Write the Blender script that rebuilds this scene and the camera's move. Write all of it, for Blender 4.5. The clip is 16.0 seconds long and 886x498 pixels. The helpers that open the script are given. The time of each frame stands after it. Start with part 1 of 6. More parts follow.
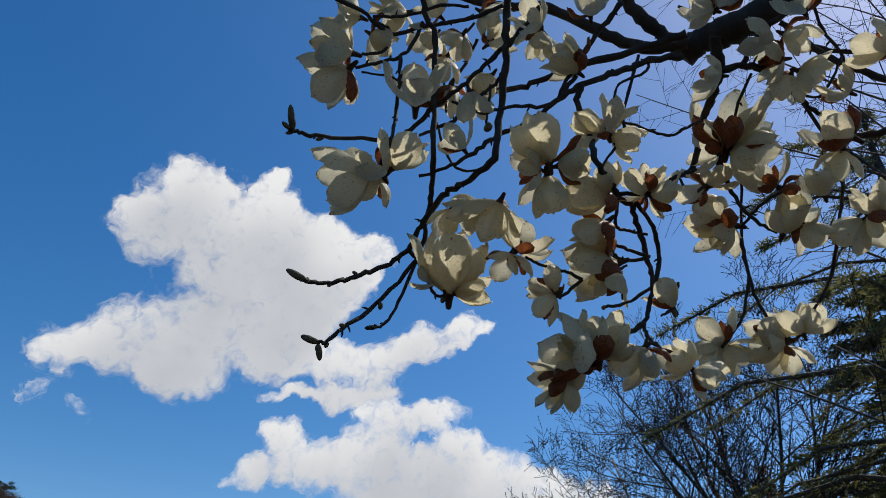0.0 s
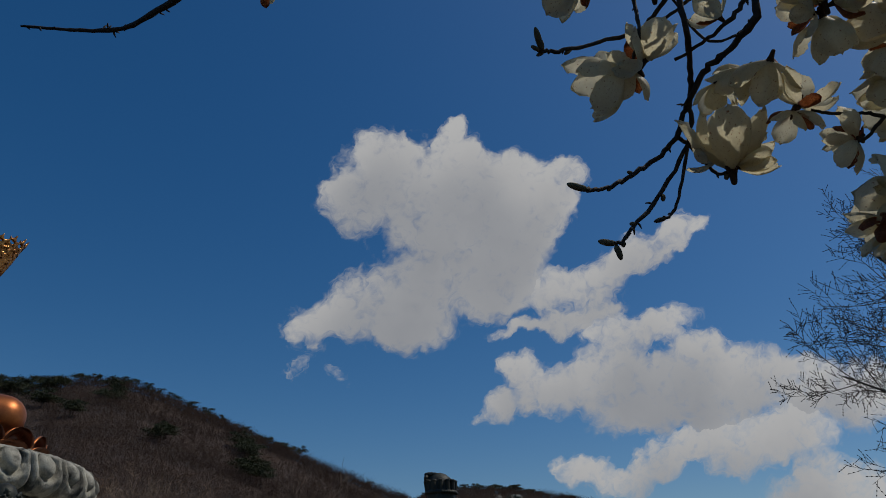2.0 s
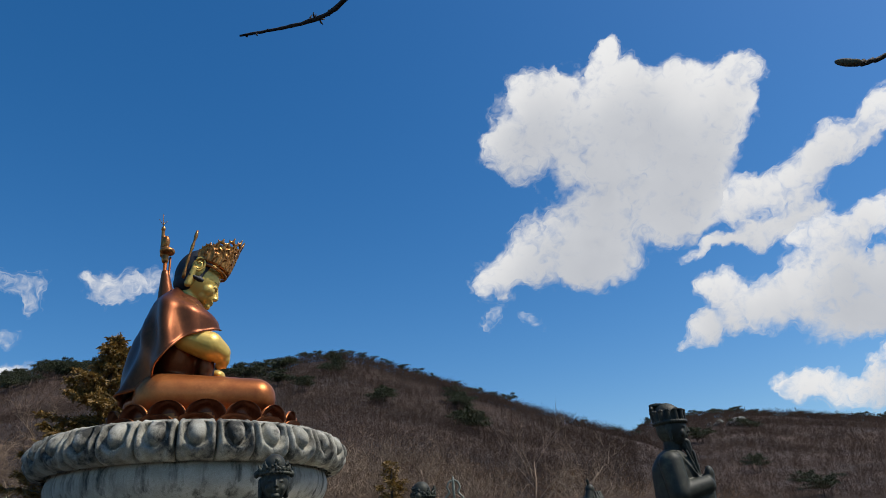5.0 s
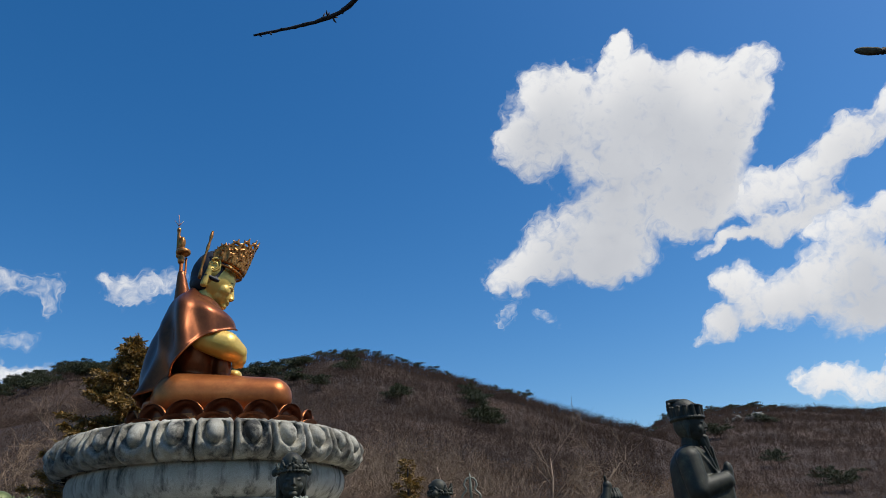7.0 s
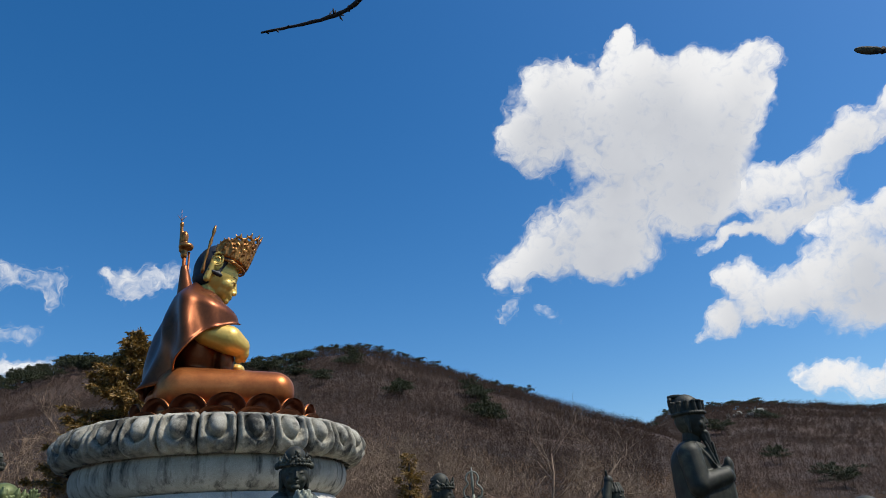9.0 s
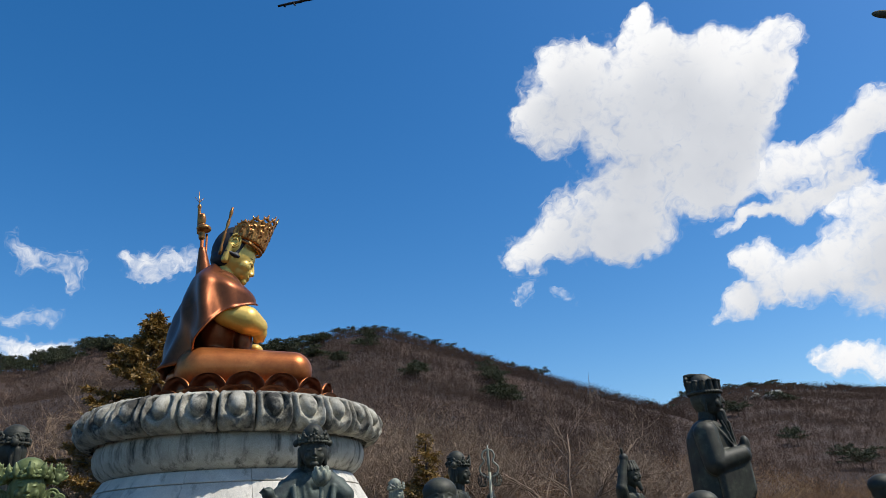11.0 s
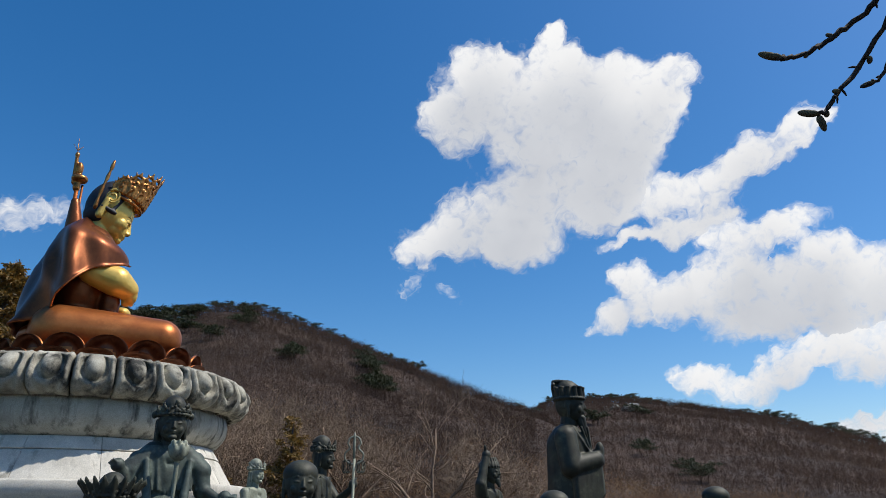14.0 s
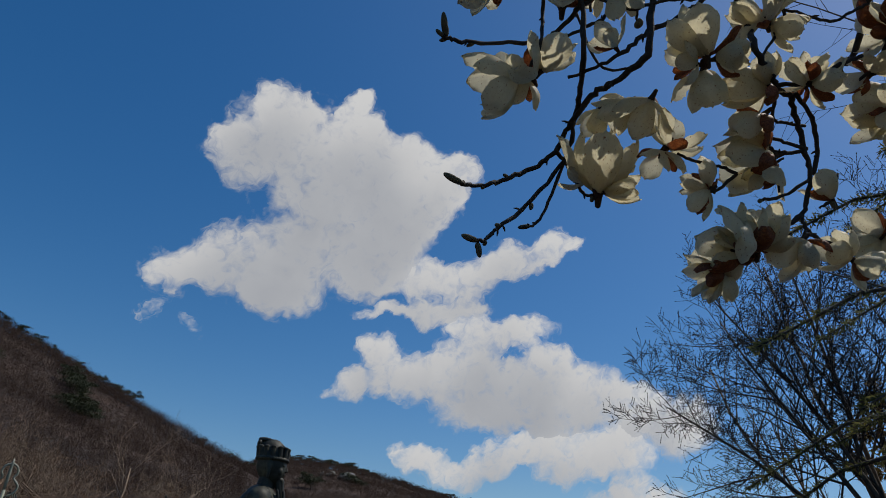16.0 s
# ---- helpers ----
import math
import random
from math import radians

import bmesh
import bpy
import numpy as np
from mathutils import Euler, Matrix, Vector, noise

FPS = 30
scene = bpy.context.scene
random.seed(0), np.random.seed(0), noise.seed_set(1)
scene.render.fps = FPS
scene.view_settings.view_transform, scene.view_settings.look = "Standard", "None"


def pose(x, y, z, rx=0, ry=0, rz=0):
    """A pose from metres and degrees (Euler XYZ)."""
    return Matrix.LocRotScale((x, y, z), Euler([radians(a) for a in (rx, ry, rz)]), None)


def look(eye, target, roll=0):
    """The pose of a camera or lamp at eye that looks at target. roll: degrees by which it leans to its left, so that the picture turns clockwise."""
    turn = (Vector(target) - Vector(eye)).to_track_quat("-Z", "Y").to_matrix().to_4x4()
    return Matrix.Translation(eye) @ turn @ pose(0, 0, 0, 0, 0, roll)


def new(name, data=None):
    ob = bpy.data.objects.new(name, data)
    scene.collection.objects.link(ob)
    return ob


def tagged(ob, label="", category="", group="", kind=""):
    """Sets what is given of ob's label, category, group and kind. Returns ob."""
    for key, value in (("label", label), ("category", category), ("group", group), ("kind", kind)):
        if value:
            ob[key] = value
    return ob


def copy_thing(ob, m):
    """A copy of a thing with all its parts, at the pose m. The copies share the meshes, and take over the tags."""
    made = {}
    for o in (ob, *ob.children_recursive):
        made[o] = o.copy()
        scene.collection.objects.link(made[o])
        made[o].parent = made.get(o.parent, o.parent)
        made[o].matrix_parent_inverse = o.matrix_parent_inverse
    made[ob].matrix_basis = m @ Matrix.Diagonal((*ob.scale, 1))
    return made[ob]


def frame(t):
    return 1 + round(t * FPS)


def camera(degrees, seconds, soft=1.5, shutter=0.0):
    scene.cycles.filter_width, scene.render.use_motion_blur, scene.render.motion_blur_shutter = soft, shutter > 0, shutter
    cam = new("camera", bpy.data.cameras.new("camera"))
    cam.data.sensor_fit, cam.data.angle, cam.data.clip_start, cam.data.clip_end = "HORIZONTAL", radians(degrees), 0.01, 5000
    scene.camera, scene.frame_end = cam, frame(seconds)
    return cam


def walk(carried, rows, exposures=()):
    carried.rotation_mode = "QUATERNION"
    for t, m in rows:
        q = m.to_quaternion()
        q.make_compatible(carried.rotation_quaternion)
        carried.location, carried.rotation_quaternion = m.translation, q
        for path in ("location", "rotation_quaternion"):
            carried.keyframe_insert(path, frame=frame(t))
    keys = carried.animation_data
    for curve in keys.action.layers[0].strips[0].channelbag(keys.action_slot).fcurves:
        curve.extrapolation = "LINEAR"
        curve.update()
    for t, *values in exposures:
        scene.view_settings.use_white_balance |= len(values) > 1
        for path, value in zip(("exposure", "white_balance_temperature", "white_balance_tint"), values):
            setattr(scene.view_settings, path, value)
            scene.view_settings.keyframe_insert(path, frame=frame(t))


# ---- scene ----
cam = camera(65.0, 16.0, 0.9)
PATH = [
    (0, pose(0.399, -0.128, 1.691, 123.99, -2.65, -37.68)),
    (0.5, look((0.305, -0.166, 1.648), (1.185, 1.265, 2.733), 2.2)),
    (1, look((0.268, -0.148, 1.634), (1.062, 1.373, 2.661), 1.5)),
    (1.5, look((0.241, -0.101, 1.627), (0.91, 1.517, 2.594), 0.2)),
    (2, look((0.192, -0.07, 1.606), (0.716, 1.619, 2.539), -0.8)),
    (2.5, look((0.146, -0.029, 1.614), (0.535, 1.718, 2.506), -2.2)),
    (3, look((0.108, -0.001, 1.617), (0.371, 1.782, 2.485), -3.1)),
    (3.5, look((0.069, 0.019, 1.622), (0.234, 1.828, 2.458), -3.6)),
    (4, look((0.046, 0.02, 1.621), (0.147, 1.841, 2.442), -4.1)),
    (4.2, look((0.034, 0.016, 1.631), (0.117, 1.842, 2.443), -4.1)),
    (6.5, look((0.018, 0.021, 1.628), (0.017, 1.848, 2.442), -4.1)),
    (7, look((0.016, 0.021, 1.628), (0.01, 1.849, 2.438), -4.2)),
    (7.5, look((0.011, 0.016, 1.626), (0.0, 1.84, 2.445), -4.2)),
    (8, look((0.012, 0.016, 1.623), (0.009, 1.844, 2.435), -4.2)),
    (10.5, look((0.001, -0.043, 1.588), (-0.046, 1.802, 2.36), -3.5)),
    (11, look((0.004, -0.015, 1.575), (-0.056, 1.836, 2.329), -3.6)),
    (11.5, look((-0.021, -0.042, 1.58), (-0.076, 1.818, 2.312), -3.5)),
    (12, look((-0.014, -0.031, 1.586), (-0.057, 1.836, 2.3), -3.4)),
    (12.5, look((-0.018, -0.045, 1.582), (-0.053, 1.825, 2.292), -3.0)),
    (13, look((-0.043, 0.02, 1.569), (-0.019, 1.89, 2.279), -2.7)),
    (13.5, look((-0.027, 0.006, 1.554), (0.101, 1.871, 2.265), -1.5)),
    (14, look((0.017, 0.007, 1.558), (0.266, 1.857, 2.278), -0.2)),
    (14.5, look((0.07, 0.006, 1.562), (0.455, 1.825, 2.298), 1.5)),
    (15, look((0.143, -0.01, 1.572), (0.68, 1.751, 2.351), 3.2)),
    (15.5, look((0.185, -0.054, 1.575), (0.887, 1.622, 2.412), 5.0)),
    (16, look((0.24, -0.075, 1.601), (1.086, 1.499, 2.5), 5.6)),
]
EXPOSURES = [(0.0, -0.2), (0.5, -0.54), (1.0, -1.06), (1.5, -1.34), (2.0, -1.19), (2.5, -0.89), (3.0, -0.76), (4.0, -0.36), (7.0, -0.14), (11.0, 0.06), (12.5, 0.16), (14.0, -0.04), (14.5, -0.19), (16.0, -0.7)]
walk(cam, PATH, EXPOSURES)

# ---- daylight ----
SUN_ELEVATION, SUN_BEARING = 57.0, 97.0          # degrees; bearing clockwise from +y
world = bpy.data.worlds.new("sky")
scene.world = world
world.use_nodes = True
wn, wl = world.node_tree.nodes, world.node_tree.links
wn.clear()
sky = wn.new("ShaderNodeTexSky")
sky.sky_type, sky.sun_disc = "NISHITA", False
sky.sun_elevation, sky.sun_rotation = radians(SUN_ELEVATION), radians(SUN_BEARING)
sky.altitude, sky.air_density, sky.dust_density, sky.ozone_density = 300, 1.0, 0.9, 2.5
background = wn.new("ShaderNodeBackground")
background.inputs["Strength"].default_value = 0.142
world_out = wn.new("ShaderNodeOutputWorld")
clear = wn.new("ShaderNodeHueSaturation")
clear.inputs["Saturation"].default_value = 1.38
clear.inputs["Hue"].default_value = 0.5010
wl.new(sky.outputs[0], clear.inputs["Color"])
wl.new(clear.outputs[0], background.inputs[0])
wl.new(background.outputs[0], world_out.inputs[0])

sun = new("sun", bpy.data.lights.new("sun", "SUN"))
sun.data.energy, sun.data.angle, sun.data.color = 4.7, radians(0.53), (1.0, 0.955, 0.89)
e, b = radians(SUN_ELEVATION), radians(SUN_BEARING)
sun.matrix_world = look((0, 0, 60), (-math.sin(b) * math.cos(e), -math.cos(b) * math.cos(e), 60 - math.sin(e)))


# ---- materials ----
def blank(name):
    m = bpy.data.materials.new(name)
    m.use_nodes = True
    m.node_tree.nodes.clear()
    return m, m.node_tree.nodes, m.node_tree.links


def noise_node(n, l, scale, detail=5.0, rough=0.6, coords="Object", stretch=(1, 1, 1)):
    tc = n.new("ShaderNodeTexCoord")
    mp = n.new("ShaderNodeMapping")
    mp.inputs["Scale"].default_value = stretch
    t = n.new("ShaderNodeTexNoise")
    t.inputs["Scale"].default_value, t.inputs["Detail"].default_value, t.inputs["Roughness"].default_value = scale, detail, rough
    l.new(tc.outputs[coords], mp.inputs[0])
    l.new(mp.outputs[0], t.inputs["Vector"])
    return t


def ramp(n, l, source, stops):
    r = n.new("ShaderNodeValToRGB")
    els = r.color_ramp.elements
    while len(els) < len(stops):
        els.new(0.5)
    for el, (pos, col) in zip(els, stops):
        el.position = pos
        el.color = (*col, 1) if len(col) == 3 else col
    l.new(source, r.inputs[0])
    return r


def mixed(n, l, fac, a, b, mode="MIX"):
    m = n.new("ShaderNodeMix")
    m.data_type, m.blend_type = "RGBA", mode
    for sock, v in ((m.inputs[0], fac), (m.inputs[6], a), (m.inputs[7], b)):
        if hasattr(v, "is_linked"):
            l.new(v, sock)
        else:
            sock.default_value = v if isinstance(v, (int, float)) else (*v, 1)
    return m.outputs[2]


def surface(name, stops, scale=4.0, fine=40.0, rough=(0.5, 0.8), metal=0.0, bump=0.2, depth=0.01, stain=None,
            stain_scale=1.5, stretch=(1, 1, 1), coords="Object", vary=0.0, stain_stretch=(1, 1, 1), stain_at=(0.45, 0.62), coat=0.0, speck=0.8):
    """A solid surface: colour over coarse noise, optional stains, fine relief, roughness that varies."""
    m, n, l = blank(name)
    out, p = n.new("ShaderNodeOutputMaterial"), n.new("ShaderNodeBsdfPrincipled")
    l.new(p.outputs[0], out.inputs[0])
    a = noise_node(n, l, scale, 6, 0.62, coords, stretch)
    f = noise_node(n, l, fine, 4, 0.65, coords, stretch)
    col = ramp(n, l, a.outputs[0], stops).outputs[0]
    grain = ramp(n, l, f.outputs[0], [(0.3, (0.72, 0.72, 0.72)), (0.7, (1.12, 1.12, 1.12))]).outputs[0]
    col = mixed(n, l, speck, col, grain, "MULTIPLY")
    if stain:
        s = noise_node(n, l, stain_scale, 7, 0.68, coords, stain_stretch)
        fac = ramp(n, l, s.outputs[0], [(stain_at[0], (0, 0, 0)), (stain_at[1], (1, 1, 1))]).outputs[0]
        col = mixed(n, l, fac, col, stain)
    if vary:
        info = n.new("ShaderNodeObjectInfo")
        far = n.new("ShaderNodeVectorMath")
        far.operation = "SCALE"
        far.inputs[0].default_value = (37.0, 61.0, 23.0)
        l.new(info.outputs["Random"], far.inputs["Scale"])
        for node in list(n):
            if node.type == "MAPPING":
                l.new(far.outputs[0], node.inputs["Location"])
        g = ramp(n, l, info.outputs["Random"], [(0, (1 - vary,) * 3), (1, (1 + vary,) * 3)]).outputs[0]
        col = mixed(n, l, 1.0, col, g, "MULTIPLY")
    l.new(col, p.inputs["Base Color"])
    rr = n.new("ShaderNodeMapRange")
    rr.inputs[3].default_value, rr.inputs[4].default_value = rough
    l.new(f.outputs[0], rr.inputs[0])
    l.new(rr.outputs[0], p.inputs["Roughness"])
    p.inputs["Metallic"].default_value = metal
    p.inputs["Coat Weight"].default_value = coat
    if bump:
        add = n.new("ShaderNodeMath")
        add.operation = "ADD"
        l.new(a.outputs[0], add.inputs[0])
        l.new(f.outputs[0], add.inputs[1])
        bp = n.new("ShaderNodeBump")
        bp.inputs["Strength"].default_value, bp.inputs["Distance"].default_value = bump, depth
        l.new(add.outputs[0], bp.inputs["Height"])
        l.new(bp.outputs[0], p.inputs["Normal"])
    return m


def leafy(name, stops, scale=6.0, through_share=0.35, rough=0.6, island=True, spots=None, spot_scale=30.0, spot_at=(0.62, 0.7), glow=1.0):
    """Thin leaf or petal: diffuse with light coming through, colour varied piece by piece."""
    m, n, l = blank(name)
    out = n.new("ShaderNodeOutputMaterial")
    p, tr, mx = n.new("ShaderNodeBsdfPrincipled"), n.new("ShaderNodeBsdfTranslucent"), n.new("ShaderNodeMixShader")
    a = noise_node(n, l, scale, 4)
    if island:
        geo = n.new("ShaderNodeNewGeometry")
        src = n.new("ShaderNodeMath")
        src.operation = "MULTIPLY_ADD"
        l.new(geo.outputs["Random Per Island"], src.inputs[0])
        src.inputs[1].default_value = 0.5
        half = n.new("ShaderNodeMath")
        half.operation = "MULTIPLY"
        half.inputs[1].default_value = 0.5
        l.new(a.outputs[0], half.inputs[0])
        l.new(half.outputs[0], src.inputs[2])
        col = ramp(n, l, src.outputs[0], stops).outputs[0]
    else:
        col = ramp(n, l, a.outputs[0], stops).outputs[0]
    if spots:
        s = noise_node(n, l, spot_scale, 5, 0.6)
        fac = ramp(n, l, s.outputs[0], [(spot_at[0], (0, 0, 0)), (spot_at[1], (1, 1, 1))]).outputs[0]
        col = mixed(n, l, fac, col, spots)
    l.new(col, p.inputs["Base Color"])
    p.inputs["Roughness"].default_value = rough
    l.new(col, tr.inputs[0])
    mx.inputs[0].default_value = through_share
    l.new(p.outputs[0], mx.inputs[1])
    l.new(tr.outputs[0], mx.inputs[2])
    l.new(mx.outputs[0], out.inputs[0])
    return m


STONE = surface("granite", [(0.3, (0.20, 0.18, 0.135)), (0.50, (0.36, 0.335, 0.26)), (0.75, (0.56, 0.53, 0.43))], 3.0, 55.0,
                (0.75, 0.95), 0, 1.0, 0.012, (0.036, 0.034, 0.026), 2.0, vary=0.22, stain_stretch=(1, 1, 0.7), stain_at=(0.47, 0.60), speck=1.0)
STONE_CLEAN = surface("pale_granite", [(0.3, (0.46, 0.43, 0.36)), (0.6, (0.64, 0.605, 0.52)), (0.8, (0.73, 0.695, 0.61))], 2.0, 60.0,
                      (0.75, 0.95), 0, 0.35, 0.008, (0.14, 0.128, 0.096), 1.5, vary=0.10, stain_stretch=(2.6, 2.6, 0.22), stain_at=(0.54, 0.74))
STONE_STREAK = surface("streaked_granite", [(0.3, (0.33, 0.305, 0.24)), (0.6, (0.49, 0.46, 0.375)), (0.8, (0.59, 0.56, 0.47))], 3.0, 60.0,
                       (0.75, 0.95), 0, 0.4, 0.01, (0.070, 0.067, 0.052), 1.5, stain_stretch=(3.4, 3.4, 0.25), stain_at=(0.50, 0.66))
COPPER = surface("copper_paint", [(0.25, (0.30, 0.085, 0.022)), (0.5, (0.44, 0.145, 0.038)), (0.8, (0.56, 0.215, 0.065))], 1.6, 25.0,
                 (0.34, 0.50), 0.72, 0.05, 0.008, (0.22, 0.055, 0.016), 1.4, stain_at=(0.52, 0.76), speck=0.4)
CLOAK_COPPER = surface("brown_copper_cloak", [(0.25, (0.13, 0.036, 0.013)), (0.5, (0.22, 0.066, 0.022)), (0.8, (0.34, 0.115, 0.038))], 1.5, 25.0,
                       (0.30, 0.46), 0.75, 0.08, 0.008, (0.085, 0.023, 0.010), 1.2, stain_stretch=(1, 1, 0.5), stain_at=(0.48, 0.72), speck=0.4)
DARK_COPPER = surface("darkened_copper", [(0.25, (0.05, 0.016, 0.007)), (0.5, (0.12, 0.036, 0.013)), (0.8, (0.26, 0.085, 0.027))], 3.0, 25.0,
                      (0.30, 0.48), 0.6, 0.1, 0.01)
GOLD = surface("gold_paint", [(0.3, (0.70, 0.44, 0.085)), (0.6, (0.80, 0.54, 0.13)), (0.8, (0.86, 0.62, 0.19))], 2.5, 30.0,
               (0.34, 0.46), 0.40, 0.02, 0.004, speck=0.15)
GILT = surface("crown_gilding", [(0.3, (0.26, 0.09, 0.025)), (0.55, (0.50, 0.21, 0.055)), (0.8, (0.78, 0.42, 0.13))], 9.0, 50.0,
               (0.28, 0.45), 0.8, 0.2, 0.006)
DARK_HAIR = surface("black_blue_hair", [(0.3, (0.006, 0.007, 0.010)), (0.7, (0.016, 0.019, 0.028))], 6.0, 40.0, (0.5, 0.7), 0.0, 0.1, 0.004)
DARK_LINE = surface("dark_paint_line", [(0.3, (0.03, 0.018, 0.008)), (0.7, (0.06, 0.035, 0.015))], 6.0, 40.0, (0.5, 0.6), 0.0, 0, 0)
BRONZE = surface("weathered_bronze", [(0.3, (0.016, 0.016, 0.011)), (0.55, (0.042, 0.044, 0.029)), (0.8, (0.13, 0.135, 0.088))], 4.0, 45.0,
                 (0.50, 0.72), 0.25, 0.3, 0.004, (0.020, 0.018, 0.014), 1.8, stain_at=(0.52, 0.70))
VERDIGRIS = surface("green_bronze", [(0.3, (0.028, 0.035, 0.029)), (0.55, (0.078, 0.102, 0.085)), (0.8, (0.21, 0.26, 0.215))], 4.0, 45.0,
                    (0.50, 0.75), 0.2, 0.3, 0.004, (0.034, 0.036, 0.032), 1.8, stain_at=(0.52, 0.66))
OLIVE = surface("olive_bronze", [(0.3, (0.07, 0.085, 0.025)), (0.55, (0.14, 0.17, 0.055)), (0.8, (0.24, 0.27, 0.13))], 4.0, 35.0,
                (0.42, 0.65), 0.3, 0.2, 0.005, (0.04, 0.045, 0.03), 2.4, stain_at=(0.56, 0.72))
PALE_BRONZE = surface("pale_bronze", [(0.3, (0.16, 0.17, 0.12)), (0.6, (0.32, 0.34, 0.26)), (0.8, (0.45, 0.46, 0.37))], 5.0, 35.0,
                      (0.5, 0.7), 0.25, 0.25, 0.006, (0.05, 0.05, 0.035), 2.5, stain_at=(0.52, 0.66))
BARK = surface("magnolia_bark", [(0.3, (0.018, 0.014, 0.011)), (0.6, (0.045, 0.035, 0.028)), (0.8, (0.085, 0.070, 0.056))], 18.0, 120.0,
               (0.75, 0.95), 0, 0.6, 0.004)
GREY_BARK = surface("grey_brown_bark", [(0.3, (0.045, 0.034, 0.026)), (0.6, (0.10, 0.078, 0.060)), (0.8, (0.17, 0.135, 0.105))], 5.0, 40.0,
                    (0.8, 0.95), 0, 0.4, 0.006)
TAN_BARK = surface("tan_twigs", [(0.3, (0.15, 0.098, 0.060)), (0.6, (0.27, 0.182, 0.112)), (0.8, (0.40, 0.28, 0.175))], 3.0, 30.0, (0.8, 0.95), 0, 0, 0)


# ---- building helpers ----
def lerp_table(table, x):
    return float(np.interp(x, [a for a, _ in table], [c for _, c in table]))


def link_mesh(name, verts, faces, material, smooth=False, parent=None):
    me = bpy.data.meshes.new(name)
    me.from_pydata(verts, [], faces)
    for mt in (material if isinstance(material, (list, tuple)) else [material]):
        me.materials.append(mt)
    if smooth:
        me.polygons.foreach_set("use_smooth", [True] * len(me.polygons))
    me.update()
    ob = new(name, me)
    if parent:
        ob.parent = parent
    return ob


def part(name, bm, material, parent=None, label="", smooth=True):
    me = bpy.data.meshes.new(name)
    bm.normal_update()
    bm.to_mesh(me)
    bm.free()
    for mt in (material if isinstance(material, (list, tuple)) else [material]):
        me.materials.append(mt)
    if smooth:
        me.polygons.foreach_set("use_smooth", [True] * len(me.polygons))
    ob = new(name, me)
    if parent:
        ob.parent = parent
    if label:
        tagged(ob, label)
    return ob


def empty(name, m, label, category, group="", kind=""):
    ob = new(name)
    ob.matrix_world = m
    return tagged(ob, label, category, group, kind)


def bearing(az, dist, z=0.0):
    a = radians(az)
    return Vector((dist * math.sin(a), dist * math.cos(a), z))


def tube(verts, faces, path, radii, sides=5):
    """Adds a tapered tube along path to the lists."""
    start = len(verts)
    n = len(path)
    up = Vector((0.31, 0.17, 0.93))
    for i, p in enumerate(path):
        d = (path[min(i + 1, n - 1)] - path[max(i - 1, 0)])
        d = d.normalized() if d.length > 1e-9 else Vector((0, 0, 1))
        u = d.cross(up)
        u = u.normalized() if u.length > 1e-4 else Vector((1, 0, 0))
        v = d.cross(u)
        for k in range(sides):
            a = 2 * math.pi * k / sides
            verts.append(p + (u * math.cos(a) + v * math.sin(a)) * radii[i])
    for i in range(n - 1):
        for k in range(sides):
            a, c = start + i * sides + k, start + i * sides + (k + 1) % sides
            faces.append((a, c, c + sides, a + sides))
    faces.append(tuple(start + k for k in reversed(range(sides))))
    faces.append(tuple(start + (n - 1) * sides + k for k in range(sides)))


def smooth_path(pts, per=6):
    """Catmull-Rom through pts."""
    pts = [Vector(p) for p in pts]
    if len(pts) < 3:
        return [pts[0].lerp(pts[-1], i / per) for i in range(per + 1)]
    ext = [pts[0] * 2 - pts[1]] + pts + [pts[-1] * 2 - pts[-2]]
    out = []
    for i in range(1, len(ext) - 2):
        a, b1, c, d = ext[i - 1:i + 3]
        for k in range(per):
            t = k / per
            out.append(0.5 * ((2 * b1) + (c - a) * t + (2 * a - 5 * b1 + 4 * c - d) * t * t + (3 * b1 - a - 3 * c + d) * t ** 3))
    out.append(pts[-1])
    return out


# ---- land: one sheet from the court to the horizon ----
# crest lines: (bearing, elevation in degrees) seen from the court
MAIN_HILL = [(-60, 4), (-45, 7.5), (-34, 10.5), (-26, 12.8), (-18, 14.3), (-14.3, 14.7), (-11.5, 15.4), (-9, 15.7), (-7.7, 15.7), (-5, 15.0), (-3.4, 14.5),
             (-0.8, 13.9), (2.4, 12.8), (5.6, 11.7), (8.5, 10.5), (11.2, 9.4), (13.2, 8.7), (16, 7.7), (20, 5.5), (26, 3.0), (40, 1)]
RIGHT_RIDGE = [(5, 3), (12, 7.2), (15.8, 8.5), (17.3, 8.8), (19.3, 8.85), (22.2, 8.8), (25.7, 8.2), (28.5, 7.7), (30.7, 7.3), (34.6, 6.3), (38.2, 5.1),
               (40.8, 3.9), (43.5, 2.5), (52, 1.5), (70, 1)]
LEFT_HILL = [(-75, 6), (-50, 10), (-40, 12), (-35.5, 12.8), (-33.9, 12.8), (-32, 13.6), (-29.6, 14.5), (-27.3, 14.8), (-16.9, 14.7), (-14, 14.4), (-10, 11), (0, 5), (10, 0)]
RIDGES = ((MAIN_HILL, 235.0, 36.0), (RIGHT_RIDGE, 430.0, 60.0), (LEFT_HILL, 400.0, 90.0))
EYE_Z = 1.6


